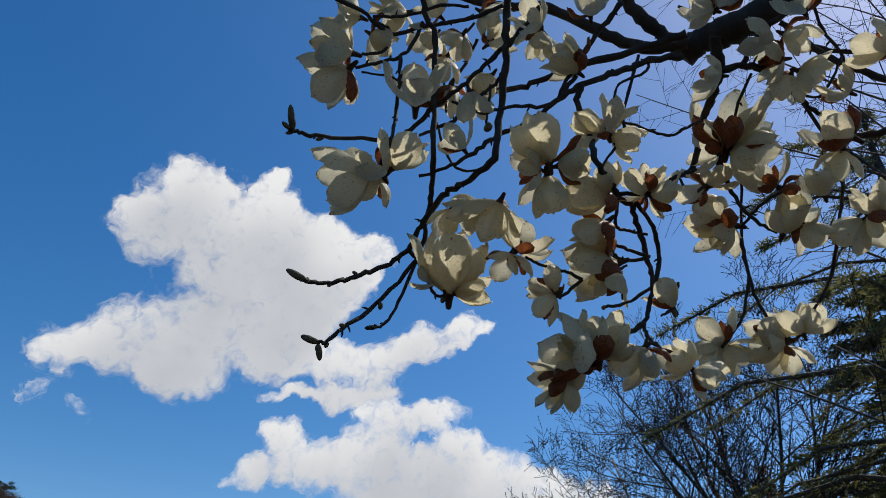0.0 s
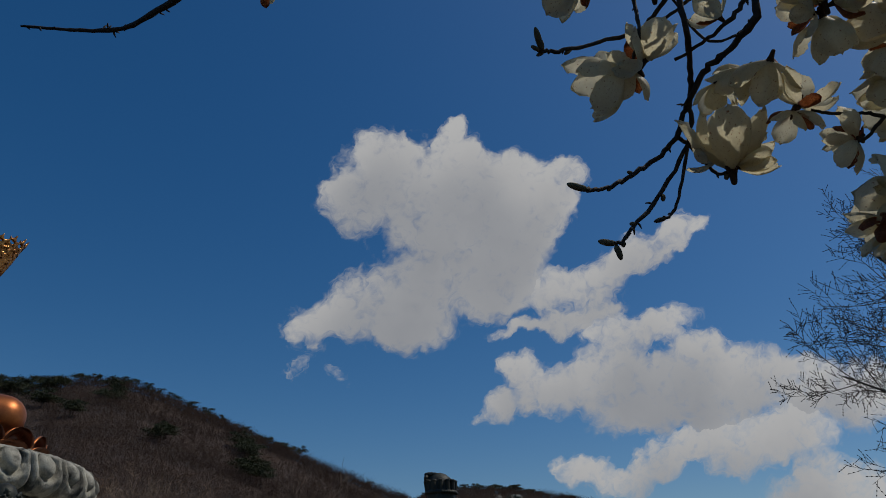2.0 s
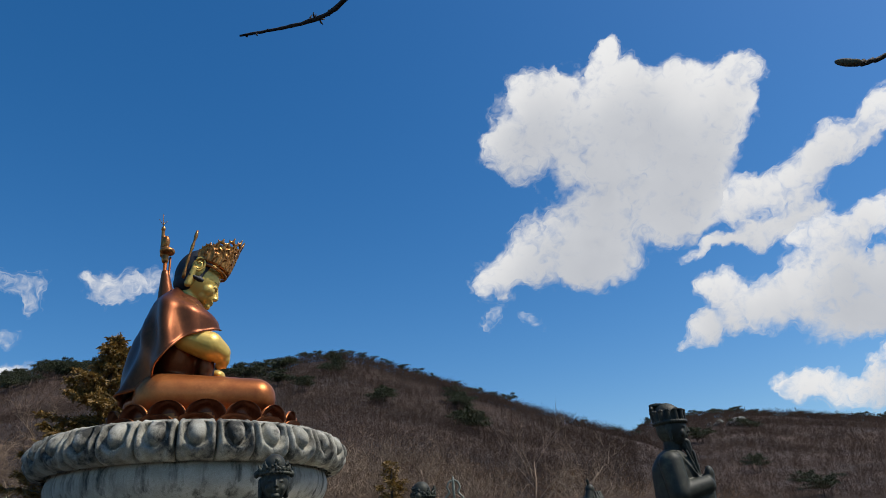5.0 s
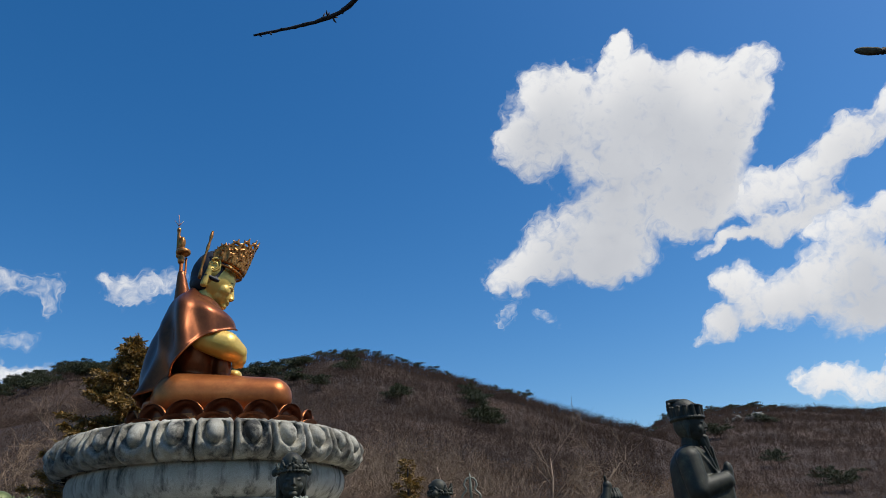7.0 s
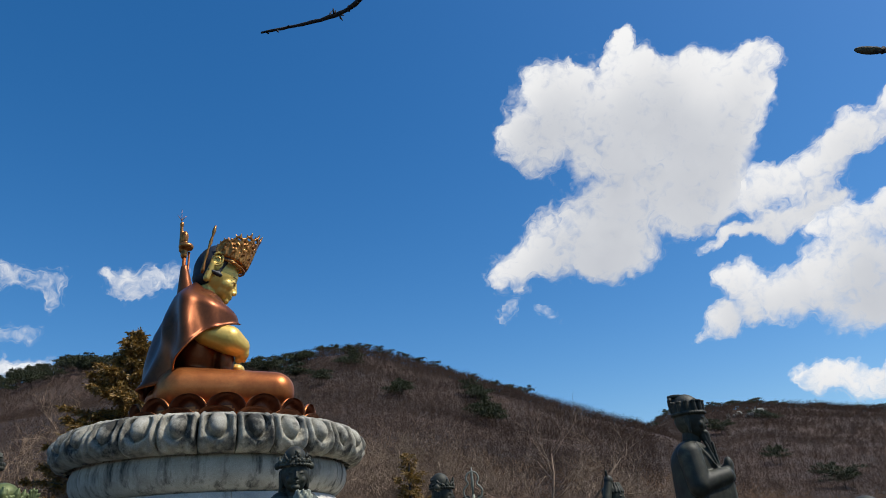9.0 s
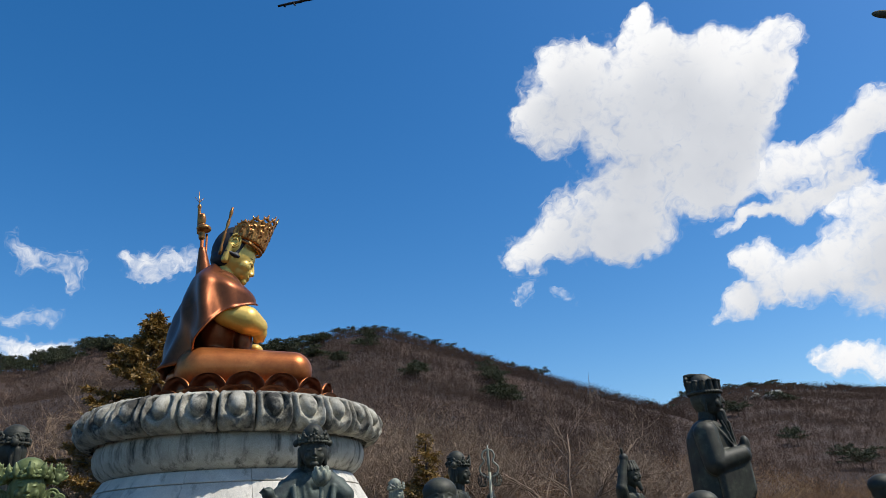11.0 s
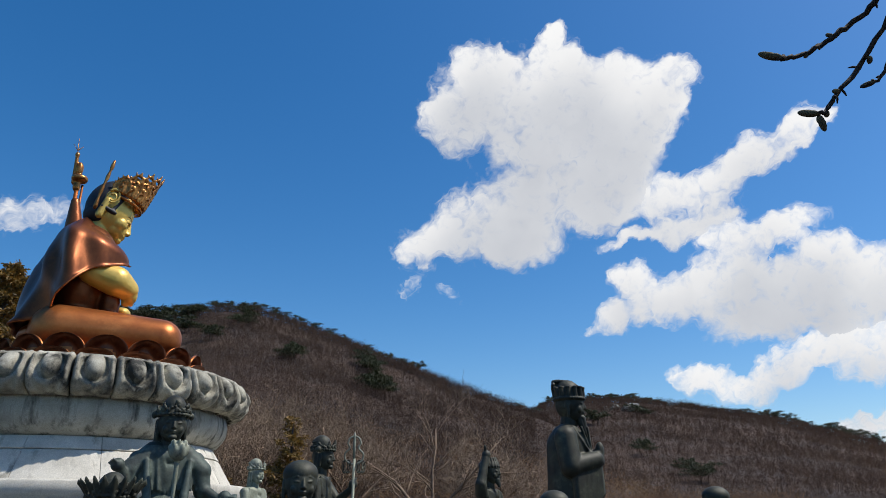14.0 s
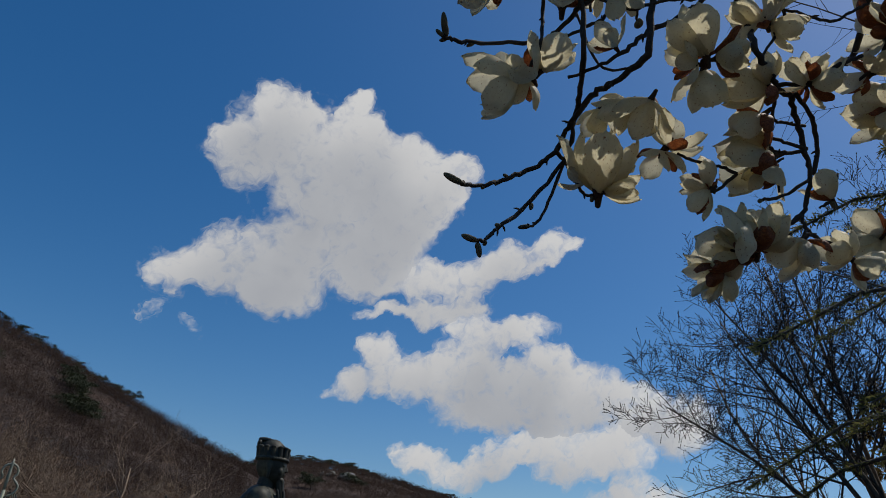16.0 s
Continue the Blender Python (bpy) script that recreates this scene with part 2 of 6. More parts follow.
def land_height(x, y):
    r, az = math.hypot(x, y), math.degrees(math.atan2(x, y))
    z = 0.0
    for table, dist, foot in RIDGES:
        top = EYE_Z + dist * math.tan(radians(lerp_table(table, az))) - (3.4 if dist < 300 else 4.6)      # the trees on top make up the rest
        if abs(az) > 80:
            top *= max(0.0, 1 - (abs(az) - 80) / 40)
        if r <= foot:
            h = 0.0
        elif r <= dist:
            t = (r - foot) / (dist - foot)
            h = top * (0.30 * t + 0.70 * t * t * (3 - 2 * t) * (0.55 + 0.45 * t))
        else:
            h = top * max(0.0, 1 - ((r - dist) / (dist * 1.6)) ** 1.5)
        z = max(z, h)
    if r > 30:
        rough = noise.fractal(Vector((x / 35, y / 35, 0.3)), 1.0, 2.0, 4) * min(1, (r - 30) / 90)
        z += rough * 2.2 * (1 if z > 3 else 0.2)
    return z


def ground_material():
    m, n, l = blank("leaf_litter_and_bare_woods")
    out, p = n.new("ShaderNodeOutputMaterial"), n.new("ShaderNodeBsdfPrincipled")
    l.new(p.outputs[0], out.inputs[0])
    a = noise_node(n, l, 0.035, 8, 0.62)
    f = noise_node(n, l, 0.7, 7, 0.75, stretch=(1, 1, 0.25))
    c1 = ramp(n, l, a.outputs[0], [(0.30, (0.034, 0.021, 0.014)), (0.47, (0.066, 0.040, 0.025)), (0.60, (0.094, 0.054, 0.031)), (0.72, (0.076, 0.055, 0.030))]).outputs[0]
    g = ramp(n, l, f.outputs[0], [(0.35, (0.45, 0.45, 0.47)), (0.62, (1.25, 1.22, 1.2))]).outputs[0]
    l.new(mixed(n, l, 1.0, c1, g, "MULTIPLY"), p.inputs["Base Color"])
    p.inputs["Roughness"].default_value = 0.95
    bp = n.new("ShaderNodeBump")
    bp.inputs["Strength"].default_value, bp.inputs["Distance"].default_value = 1.0, 1.5
    l.new(f.outputs[0], bp.inputs["Height"])
    l.new(bp.outputs[0], p.inputs["Normal"])
    return m


GROUND = ground_material()
azs = [-180 + i * 3 for i in range(33)] + [-81 + i * 0.6 for i in range(1, 271)] + [81 + i * 3 for i in range(1, 33)]
rs = [0.5, 4, 8, 12, 18, 24, 30] + [36 + i * 8 for i in range(60)] + [540, 620, 750, 950, 1300, 1900, 2800, 4200]
verts = [(0, 0, 0)]
for r in rs:
    for az in azs:
        px, py = r * math.sin(radians(az)), r * math.cos(radians(az))
        verts.append((px, py, land_height(px, py)))
faces, na = [], len(azs)
for k in range(na):
    faces.append((0, 1 + (k + 1) % na, 1 + k))
for i in range(len(rs) - 1):
    for k in range(na):
        a, c = 1 + i * na + k, 1 + i * na + (k + 1) % na
        faces.append((a, c, c + na, a + na))
land = link_mesh("ground", verts, faces, GROUND, True)
tagged(land, "brown leaf-littered ground rising into a bare winter hillside", "ground", kind="structure")


# ---- clouds: far banks on the dome of the sky ----
def cloud_material():
    """Glowing sheet, sunlight and self-shade put into its colour: bright thin rims, a little greyer where it is thick;
    frayed edges.
    """
    m, n, l = blank("cloud_white")
    out = n.new("ShaderNodeOutputMaterial")
    att, deep = n.new("ShaderNodeAttribute"), n.new("ShaderNodeAttribute")
    att.attribute_name, deep.attribute_name = "thickness", "crossed"
    coarse = noise_node(n, l, 0.010, 5, 0.58)
    fray = noise_node(n, l, 0.024, 5, 0.54)
    fray.inputs["Distortion"].default_value = 0.7
    soft = noise_node(n, l, 0.007, 2, 0.45)

    def plus(source, share, base):
        s = n.new("ShaderNodeMath")
        s.operation = "MULTIPLY_ADD"
        l.new(source, s.inputs[0])
        s.inputs[1].default_value = share
        l.new(base, s.inputs[2])
        return s.outputs[0]

    r = n.new("ShaderNodeMapRange")
    r.interpolation_type = "SMOOTHSTEP"
    r.inputs[1].default_value, r.inputs[2].default_value = 0.86, 1.72
    l.new(plus(fray.outputs[0], 0.95, plus(coarse.outputs[0], 0.60, att.outputs["Fac"])), r.inputs[0])
    core = ramp(n, l, plus(soft.outputs[0], 0.30, deep.outputs["Fac"]),
                [(0.16, (0.99, 0.99, 0.99)), (0.42, (0.86, 0.865, 0.88)), (0.72, (0.69, 0.71, 0.75)), (1.0, (0.57, 0.595, 0.65))])
    glow = n.new("ShaderNodeEmission")
    l.new(core.outputs[0], glow.inputs[0])
    glow.inputs[1].default_value = 0.98
    tp, mx = n.new("ShaderNodeBsdfTransparent"), n.new("ShaderNodeMixShader")
    l.new(r.outputs[0], mx.inputs[0])
    l.new(tp.outputs[0], mx.inputs[1])
    l.new(glow.outputs[0], mx.inputs[2])
    l.new(mx.outputs[0], out.inputs[0])
    return m


CLOUD = cloud_material()
CLOUD_DIST = 2300.0
# the middle of the cloudy part of the sky: right, up and towards the viewer
SKY_RIGHT, SKY_UP, SKY_BACK = Vector((0.9973, 0.0321, -0.0660)), Vector((0.0733, -0.4047, 0.9115)), Vector((0.0026, -0.9139, -0.4060))


def cloud(label, lobes, gain=1.0):
    """lobes: (right, up, half width, half height, lean in degrees) in thousandths of the distance."""
    lo_x, hi_x = min(a[0] - max(a[2:4]) * 1.45 for a in lobes), max(a[0] + max(a[2:4]) * 1.45 for a in lobes)
    lo_y, hi_y = min(a[1] - max(a[2:4]) * 1.45 for a in lobes), max(a[1] + max(a[2:4]) * 1.45 for a in lobes)
    step = 3.2
    nx, ny = int((hi_x - lo_x) / step) + 2, int((hi_y - lo_y) / step) + 2
    gx, gy = np.meshgrid(lo_x + np.arange(nx) * step, lo_y + np.arange(ny) * step)
    # billows: the outline is pushed about at three sizes
    push = np.array([[(noise.fractal(Vector((gx[j, i] / 60, gy[j, i] / 52, 3.1)), 0.75, 2.0, 6), noise.fractal(Vector((gx[j, i] / 52, gy[j, i] / 60, 8.7)), 0.75, 2.0, 6))
                      for i in range(nx)] for j in range(ny)])
    wx, wy = gx + 17 * push[..., 0], gy + 16 * push[..., 1]
    field = np.zeros_like(gx)
    for cx, cy, rx, ry, lean in lobes:
        c, s = math.cos(radians(lean)), math.sin(radians(lean))
        u, v = ((wx - cx) * c + (wy - cy) * s) / rx, (-(wx - cx) * s + (wy - cy) * c) / ry
        field += np.clip(1.55 - (u * u + v * v), 0, None) ** 1.5
    dens = 1 - np.exp(-1.35 * field)
    dens = dens + 0.55 * push[..., 0] * dens * (1.1 - dens)
    # how much cloud the light from above and to the right has come through; greys the glow as painted shade
    depth = np.zeros_like(gx)
    for k in range(1, 12):
        dj, di = int(round(k * 2.9)), int(round(k * 0.9))
        shifted = np.zeros_like(gx)
        shifted[:ny - dj if dj < ny else 0, :nx - di if di < nx else 0] = (field * (1 + 1.6 * push[..., 1]))[dj:, di:]
        depth += np.clip(shifted, 0, 3.0) / 11
    for _ in range(110):
        depth[1:-1, 1:-1] = (depth[:-2, 1:-1] + depth[2:, 1:-1] + depth[1:-1, :-2] + depth[1:-1, 2:]) / 4
    shade = 0.9 * (1 - np.exp(-0.75 * depth))
    verts, faces = [], []
    for j in range(ny):
        for i in range(nx):
            way = (SKY_RIGHT * (gx[j, i] / 1000) + SKY_UP * (gy[j, i] / 1000) - SKY_BACK).normalized()
            puff = noise.fractal(Vector((gx[j, i] / 42, gy[j, i] / 42, 1.7)), 0.9, 2.0, 4)
            verts.append(way * (CLOUD_DIST - dens[j, i] * (110 + 70 * puff)))
    for j in range(ny - 1):
        for i in range(nx - 1):
            if max(dens[j, i], dens[j + 1, i], dens[j, i + 1], dens[j + 1, i + 1]) > 0.02:
                a = j * nx + i
                faces.append((a, a + 1, a + nx + 1, a + nx))
    ob = link_mesh("cloud", verts, faces, CLOUD, True)
    att = ob.data.attributes.new("thickness", "FLOAT", "POINT")
    att.data.foreach_set("value", (dens.ravel() * gain).astype(np.float32))
    att = ob.data.attributes.new("crossed", "FLOAT", "POINT")
    att.data.foreach_set("value", shade.ravel().astype(np.float32))
    return tagged(ob, label, "cloud", kind="structure")


cloud("large white billowing cloud with ragged bright edges", [(278, 187, 162, 85, 0), (339, 231, 101, 47, -3), (128, 155, 45, 59, 0), (148, 222, 34, 31, 0), (246, 272, 36, 21, 40), (445, 265, 39, 24, 10), (455, 221, 19, 31, 0), (404, 174, 49, 73, 0), (310, 93, 122, 73, 10), (197, 14, 89, 54, 20), (107, -30, 49, 31, 30), (249, -8, 61, 39, 0), (375, 60, 57, 37, 15), (181, 236, 26, 23, 0), (256, 293, 11, 15, -20)], 1.00)
cloud("long thin arm of white cloud", [(456, 81, 61, 34, 20), (538, 117, 57, 32, 30), (594, 167, 61, 29, 35), (653, 212, 41, 23, 32), (692, 238, 21, 13, 30), (537, 60, 49, 24, 15), (480, 32, 49, 18, 15), (407, 12, 41, 11, 15)], 0.95)
cloud("broad white cloud with soft grey underside", [(428, -47, 41, 24, 9), (399, -114, 31, 25, 38), (499, -71, 85, 40, 9), (598, -28, 97, 45, 14), (717, -18, 112, 51, 9), (840, 2, 106, 52, 9), (962, 3, 89, 53, 9), (658, 64, 59, 26, 19), (575, 30, 58, 27, 10), (746, 43, 62, 20, 5), (651, -88, 109, 32, 9), (790, -62, 94, 37, 9), (1076, 11, 92, 59, 9)], 0.97)
cloud("low white cloud bank above the trees", [(561, -184, 48, 23, 8), (625, -205, 59, 23, 8), (695, -153, 59, 36, 27), (760, -119, 60, 27, 27), (856, -114, 95, 41, 17), (947, -77, 88, 48, 8), (946, -218, 84, 56, 25), (1012, -161, 75, 52, 26), (839, -231, 42, 21, 7), (1103, -203, 104, 80, 7)], 0.95)
cloud("small soft white cloud beside the gilded figure", [(-453, -56, 49, 24, 5), (-494, -40, 20, 13, 0), (-404, -50, 33, 15, 0)], 0.60)
cloud("thin torn veil of cloud", [(-595, -50, 45, 21, -10), (-563, -74, 18, 20, 0), (-636, -25, 28, 16, 0)], 0.46)
cloud("faint low wisp of cloud", [(-617, -127, 34, 15, 0), (-656, -132, 29, 13, 0)], 0.48)
cloud("white cloud rising behind the wooded hill", [(-603, -178, 45, 15, 12), (-652, -184, 41, 19, 0)], 0.72)
cloud("tiny shred of cloud", [(94, -91, 19, 9, 60), (79, -112, 8, 6, 0)], 0.40)
cloud("tiny faint shred of cloud", [(147, -94, 19, 9, -10)], 0.36)


# ---- sculpting helpers ----
def ball(bm, c, r, turn=(0, 0, 0), fine=3):
    rr = (r, r, r) if isinstance(r, (int, float)) else r
    m = Matrix.LocRotScale(Vector(c), Euler([radians(a) for a in turn]), Vector(rr))
    bmesh.ops.create_icosphere(bm, subdivisions=fine, radius=1, matrix=m)


def limb(bm, a, ra, b, rb, fine=2):
    """A tapered capsule from a to b."""
    tmp = bmesh.new()
    for c, r in ((a, ra), (b, rb)):
        bmesh.ops.create_icosphere(tmp, subdivisions=fine, radius=r, matrix=Matrix.Translation(c))
    bmesh.ops.convex_hull(tmp, input=tmp.verts[:])
    loose = [v for v in tmp.verts if not v.link_faces]
    bmesh.ops.delete(tmp, geom=loose, context="VERTS")
    pour(tmp, bm)


def pour(src, dst, index=0, m=None):
    """Adds src to dst with a material index, and frees src."""
    made = {}
    for v in src.verts:
        made[v] = dst.verts.new(m @ v.co if m else v.co)
    for f in src.faces:
        try:
            nf = dst.faces.new([made[v] for v in f.verts])
            nf.material_index, nf.smooth = index, True
        except ValueError:
            pass
    src.free()


def fused(bm, voxel, rounds=3):
    """Melts overlapping shapes into one smooth skin."""
    me = bpy.data.meshes.new("clay")
    bm.to_mesh(me)
    bm.free()
    ob = new("clay", me)
    rm = ob.modifiers.new("melt", "REMESH")
    rm.mode, rm.voxel_size = "VOXEL", voxel
    sm = ob.modifiers.new("smooth", "SMOOTH")
    sm.factor, sm.iterations = 0.5, rounds
    done = bpy.data.meshes.new_from_object(ob.evaluated_get(bpy.context.evaluated_depsgraph_get()))
    out = bmesh.new()
    out.from_mesh(done)
    bpy.data.objects.remove(ob)
    bpy.data.meshes.remove(me)
    bpy.data.meshes.remove(done)
    return out


def revolve(profile, a0, a1, steps, bm=None, closed=False):
    """Turns a profile of (radius, height) about z from a0 to a1 degrees."""
    bm = bm or bmesh.new()
    rows = []
    count = steps if closed else steps + 1
    for i in range(count):
        a = radians(a0 + (a1 - a0) * i / steps)
        rows.append([bm.verts.new((r * math.cos(a), r * math.sin(a), z)) for r, z in profile])
    for i in range(steps):
        p, q = rows[i], rows[(i + 1) % count]
        for k in range(len(profile) - 1):
            bm.faces.new((p[k], q[k], q[k + 1], p[k + 1]))
    return bm


# ---- the stone lotus pedestal ----
PED_BEARING, PED_DIST = -19.0, 14.3
ped_at = bearing(PED_BEARING, PED_DIST)
PED = pose(ped_at.x, ped_at.y, 0, 0, 0, -PED_BEARING)      # local +x: the way the seated figure faces; -y: the court
pedestal = empty("lotus_pedestal", PED, "round grey granite lotus pedestal with dark weather stains", "pedestal")
PETALS = 28
RIM = [(2.24, 3.87), (2.38, 3.885), (2.50, 3.85), (2.60, 3.74), (2.665, 3.60), (2.675, 3.48), (2.64, 3.38), (2.56, 3.305), (2.42, 3.265)]


def rim_point(v):
    x = v * (len(RIM) - 1)
    i = min(int(x), len(RIM) - 2)
    t = x - i
    (r0, z0), (r1, z1) = RIM[i], RIM[i + 1]
    return r0 + (r1 - r0) * t, z0 + (z1 - z0) * t


def smoothstep(a, c, x):
    t = min(1, max(0, (x - a) / (c - a)))
    return t * t * (3 - 2 * t)


def stone_petal():
    bm = bmesh.new()
    nu, nv = 28, 30
    half = math.pi / PETALS * 0.972
    rows = []
    for j in range(nv + 1):
        v = j / nv
        r, z = rim_point(v)
        row = []
        for i in range(nu + 1):
            u = -1 + 2 * i / nu
            tip = 0.10 + 0.10 * abs(u) ** 2 - 0.05 * math.exp(-(u / 0.16) ** 2)        # heart-shaped upper lip
            body = math.sqrt(max(0, 1 - abs(u) ** 5)) * 0.10
            lip = 0.05 * smoothstep(tip - 0.05, tip, v) * (1 - smoothstep(tip + 0.10, tip + 0.22, v))
            side = 0.055 * smoothstep(0.66, 0.76, abs(u)) * (1 - smoothstep(0.90, 1.0, abs(u))) * (1 - smoothstep(0.6, 0.85, v))
            well = -0.095 * (1 - smoothstep(0.66, 0.72, math.hypot(u * 0.98, (v - 0.42) / 0.33)))
            boss = 0.185 * math.sqrt(max(0, 1 - (u / (0.50 - 0.35 * (v - 0.38))) ** 2 - ((v - 0.40) / 0.225) ** 2))
            fold = 0.018 * math.sin(9 * (abs(u) + 1.8 * v)) * smoothstep(0.62, 0.72, v)
            d = body + lip + side + well + boss + fold
            a = half * u
            rr, zz = r + d * (1 if v > 0.18 else 0.5), z + (0 if v > 0.18 else d * 0.25)
            row.append(bm.verts.new((rr * math.cos(a), rr * math.sin(a), zz)))
        rows.append(row)
    for j in range(nv):
        for i in range(nu):
            bm.faces.new((rows[j][i], rows[j][i + 1], rows[j + 1][i + 1], rows[j + 1][i]))
    # side cheeks down into the joint
    for i in (0, nu):
        inner = []
        for j in range(nv + 1):
            r, z = rim_point(j / nv)
            a = half * (-1 if i == 0 else 1)
            inner.append(bm.verts.new((min(r - 0.12, 2.5) * math.cos(a), min(r - 0.12, 2.5) * math.sin(a), z)))
        for j in range(nv):
            q = (rows[j][i], rows[j + 1][i], inner[j + 1], inner[j])
            bm.faces.new(q if i == 0 else q[::-1])
    bmesh.ops.recalc_face_normals(bm, faces=bm.faces[:])
    return bm


first = part("stone_petal", stone_petal(), STONE, pedestal)
for i in range(1, PETALS):
    ob = new("stone_petal", first.data)
    ob.parent = pedestal
    ob.rotation_euler.z = 2 * math.pi * i / PETALS
core = [(0.0, 3.84), (2.36, 3.84), (2.5, 3.5), (2.40, 3.275), (2.43, 3.22), (2.455, 3.10), (2.44, 2.98), (2.39, 2.87), (2.31, 2.78), (2.20, 2.715), (2.10, 2.70), (2.08, 2.0)]
part("bowl", revolve(core, 0, 360, 96, closed=True), STONE_STREAK, pedestal, "streaked granite bowl with a hollow moulding")


def drum_block(r0, r1, z0, z1, span):
    bm = bmesh.new()
    g, n = 0.004 / r0, 8
    a0, a1 = -span / 2 + g, span / 2 - g
    prof = [(r0 - 0.30, z0), (r0, z0), (r0 + 0.012, z0 + 0.012), (r1 + 0.012, z1 - 0.012), (r1, z1), (r1 - 0.30, z1)]
    rows = []
    for i in range(n + 1):
        a = a0 + (a1 - a0) * i / n
        rows.append([bm.verts.new(((r - (0.012 if i in (0, n) else 0)) * math.cos(a), (r - (0.012 if i in (0, n) else 0)) * math.sin(a), z)) for r, z in prof])
    for i in range(n):
        for k in range(len(prof)):
            bm.faces.new((rows[i][k], rows[i + 1][k], rows[i + 1][(k + 1) % len(prof)], rows[i][(k + 1) % len(prof)]))
    bm.faces.new(rows[0][::-1])
    bm.faces.new(rows[-1])
    bmesh.ops.recalc_face_normals(bm, faces=bm.faces[:])
    return bm


BLOCKS = 14
for k, (r0, r1, z0, z1, shift) in enumerate(((2.35, 2.23, 2.515, 2.715, 0.27), (2.62, 2.36, 2.07, 2.505, 0.27))):
    ob0 = part("stone_block", drum_block(r0, r1, z0, z1, 2 * math.pi / BLOCKS), STONE_CLEAN, pedestal, smooth=False)
    for i in range(BLOCKS):
        ob = ob0 if i == 0 else new("stone_block", ob0.data)
        ob.parent = pedestal
        ob.rotation_euler.z = 2 * math.pi * (i + shift) / BLOCKS
part("base_slab", revolve([(2.3, 2.07), (2.90, 2.07), (2.93, 2.04), (2.93, 1.86), (2.90, 1.84), (3.05, 1.5), (3.4, 1.1), (3.4, 0.0)], 0, 360, 64, closed=True),
     STONE_CLEAN, pedestal, "pale granite base with a projecting ledge")

# ---- the copper lotus seat ----
seat = empty("lotus_throne", PED @ pose(0.12, 0, 3.865), "copper-coloured lotus seat of upturned rounded petals", "lotus throne")


def copper_petal(w, h, lean):
    """An upturned cupped petal, its outer face to +x."""
    bm = bmesh.new()
    n = 14
    skins = []
    for off in (0.0, -0.055):
        rows = []
        for j in range(n + 1):
            v = math.sin(j / n * math.pi / 2)
            row = []
            for i in range(n + 1):
                u = -1 + 2 * i / n
                ww = w * math.sqrt(max(0.0, 1 - max(0, (v - 0.30) / 0.70) ** 2.6)) * (0.86 + 0.14 * min(1, v * 4))
                rho = math.hypot(u, (v - 0.05) / 0.95)
                x = lean * v + 0.085 * smoothstep(0.80, 0.93, rho) + 0.17 * math.exp(-(u / 0.34) ** 2 - ((v - 0.1) / 0.5) ** 2) + 0.07 * u * u
                row.append(bm.verts.new((x + off, ww * u, h * v)))
            rows.append(row)
        skins.append(rows)
        for j in range(n):
            for i in range(n):
                q = (rows[j][i], rows[j][i + 1], rows[j + 1][i + 1], rows[j + 1][i])
                f = bm.faces.new(q)
                f.material_index = 0 if math.hypot(-1 + (2 * i + 1) / n, (math.sin((j + 0.5) / n * math.pi / 2) - 0.05) / 0.95) < 0.62 else 1
    o, s = skins
    edge = [(j, 0) for j in range(n + 1)] + [(n, i) for i in range(1, n + 1)] + [(j, n) for j in range(n - 1, -1, -1)]
    for (a, c), (d, f) in zip(edge, edge[1:]):
        bm.faces.new((o[a][c], o[d][f], s[d][f], s[a][c]))
    bmesh.ops.remove_doubles(bm, verts=bm.verts[:], dist=0.0005)
    bmesh.ops.recalc_face_normals(bm, faces=bm.faces[:])
    return bm


high = part("petal", copper_petal(0.36, 0.54, 0.12), [COPPER, DARK_COPPER], seat)
low = part("petal", copper_petal(0.32, 0.27, 0.16), [COPPER, DARK_COPPER], seat)
for ob0, radius, count, turn in ((high, 1.46, 16, 0.0), (low, 1.64, 18, 0.25)):
    for i in range(count):
        ob = ob0 if i == 0 else new("petal", ob0.data)
        ob.parent = seat
        a = 2 * math.pi * (i + turn) / count
        ob.location, ob.rotation_euler.z = (radius * math.cos(a), radius * math.sin(a), 0.0), a
part("seat_core", revolve([(0, 0.42), (1.35, 0.42), (1.5, 0.30), (1.55, 0.10), (1.5, 0.0), (0, 0)], 0, 360, 48, closed=True), COPPER, seat)


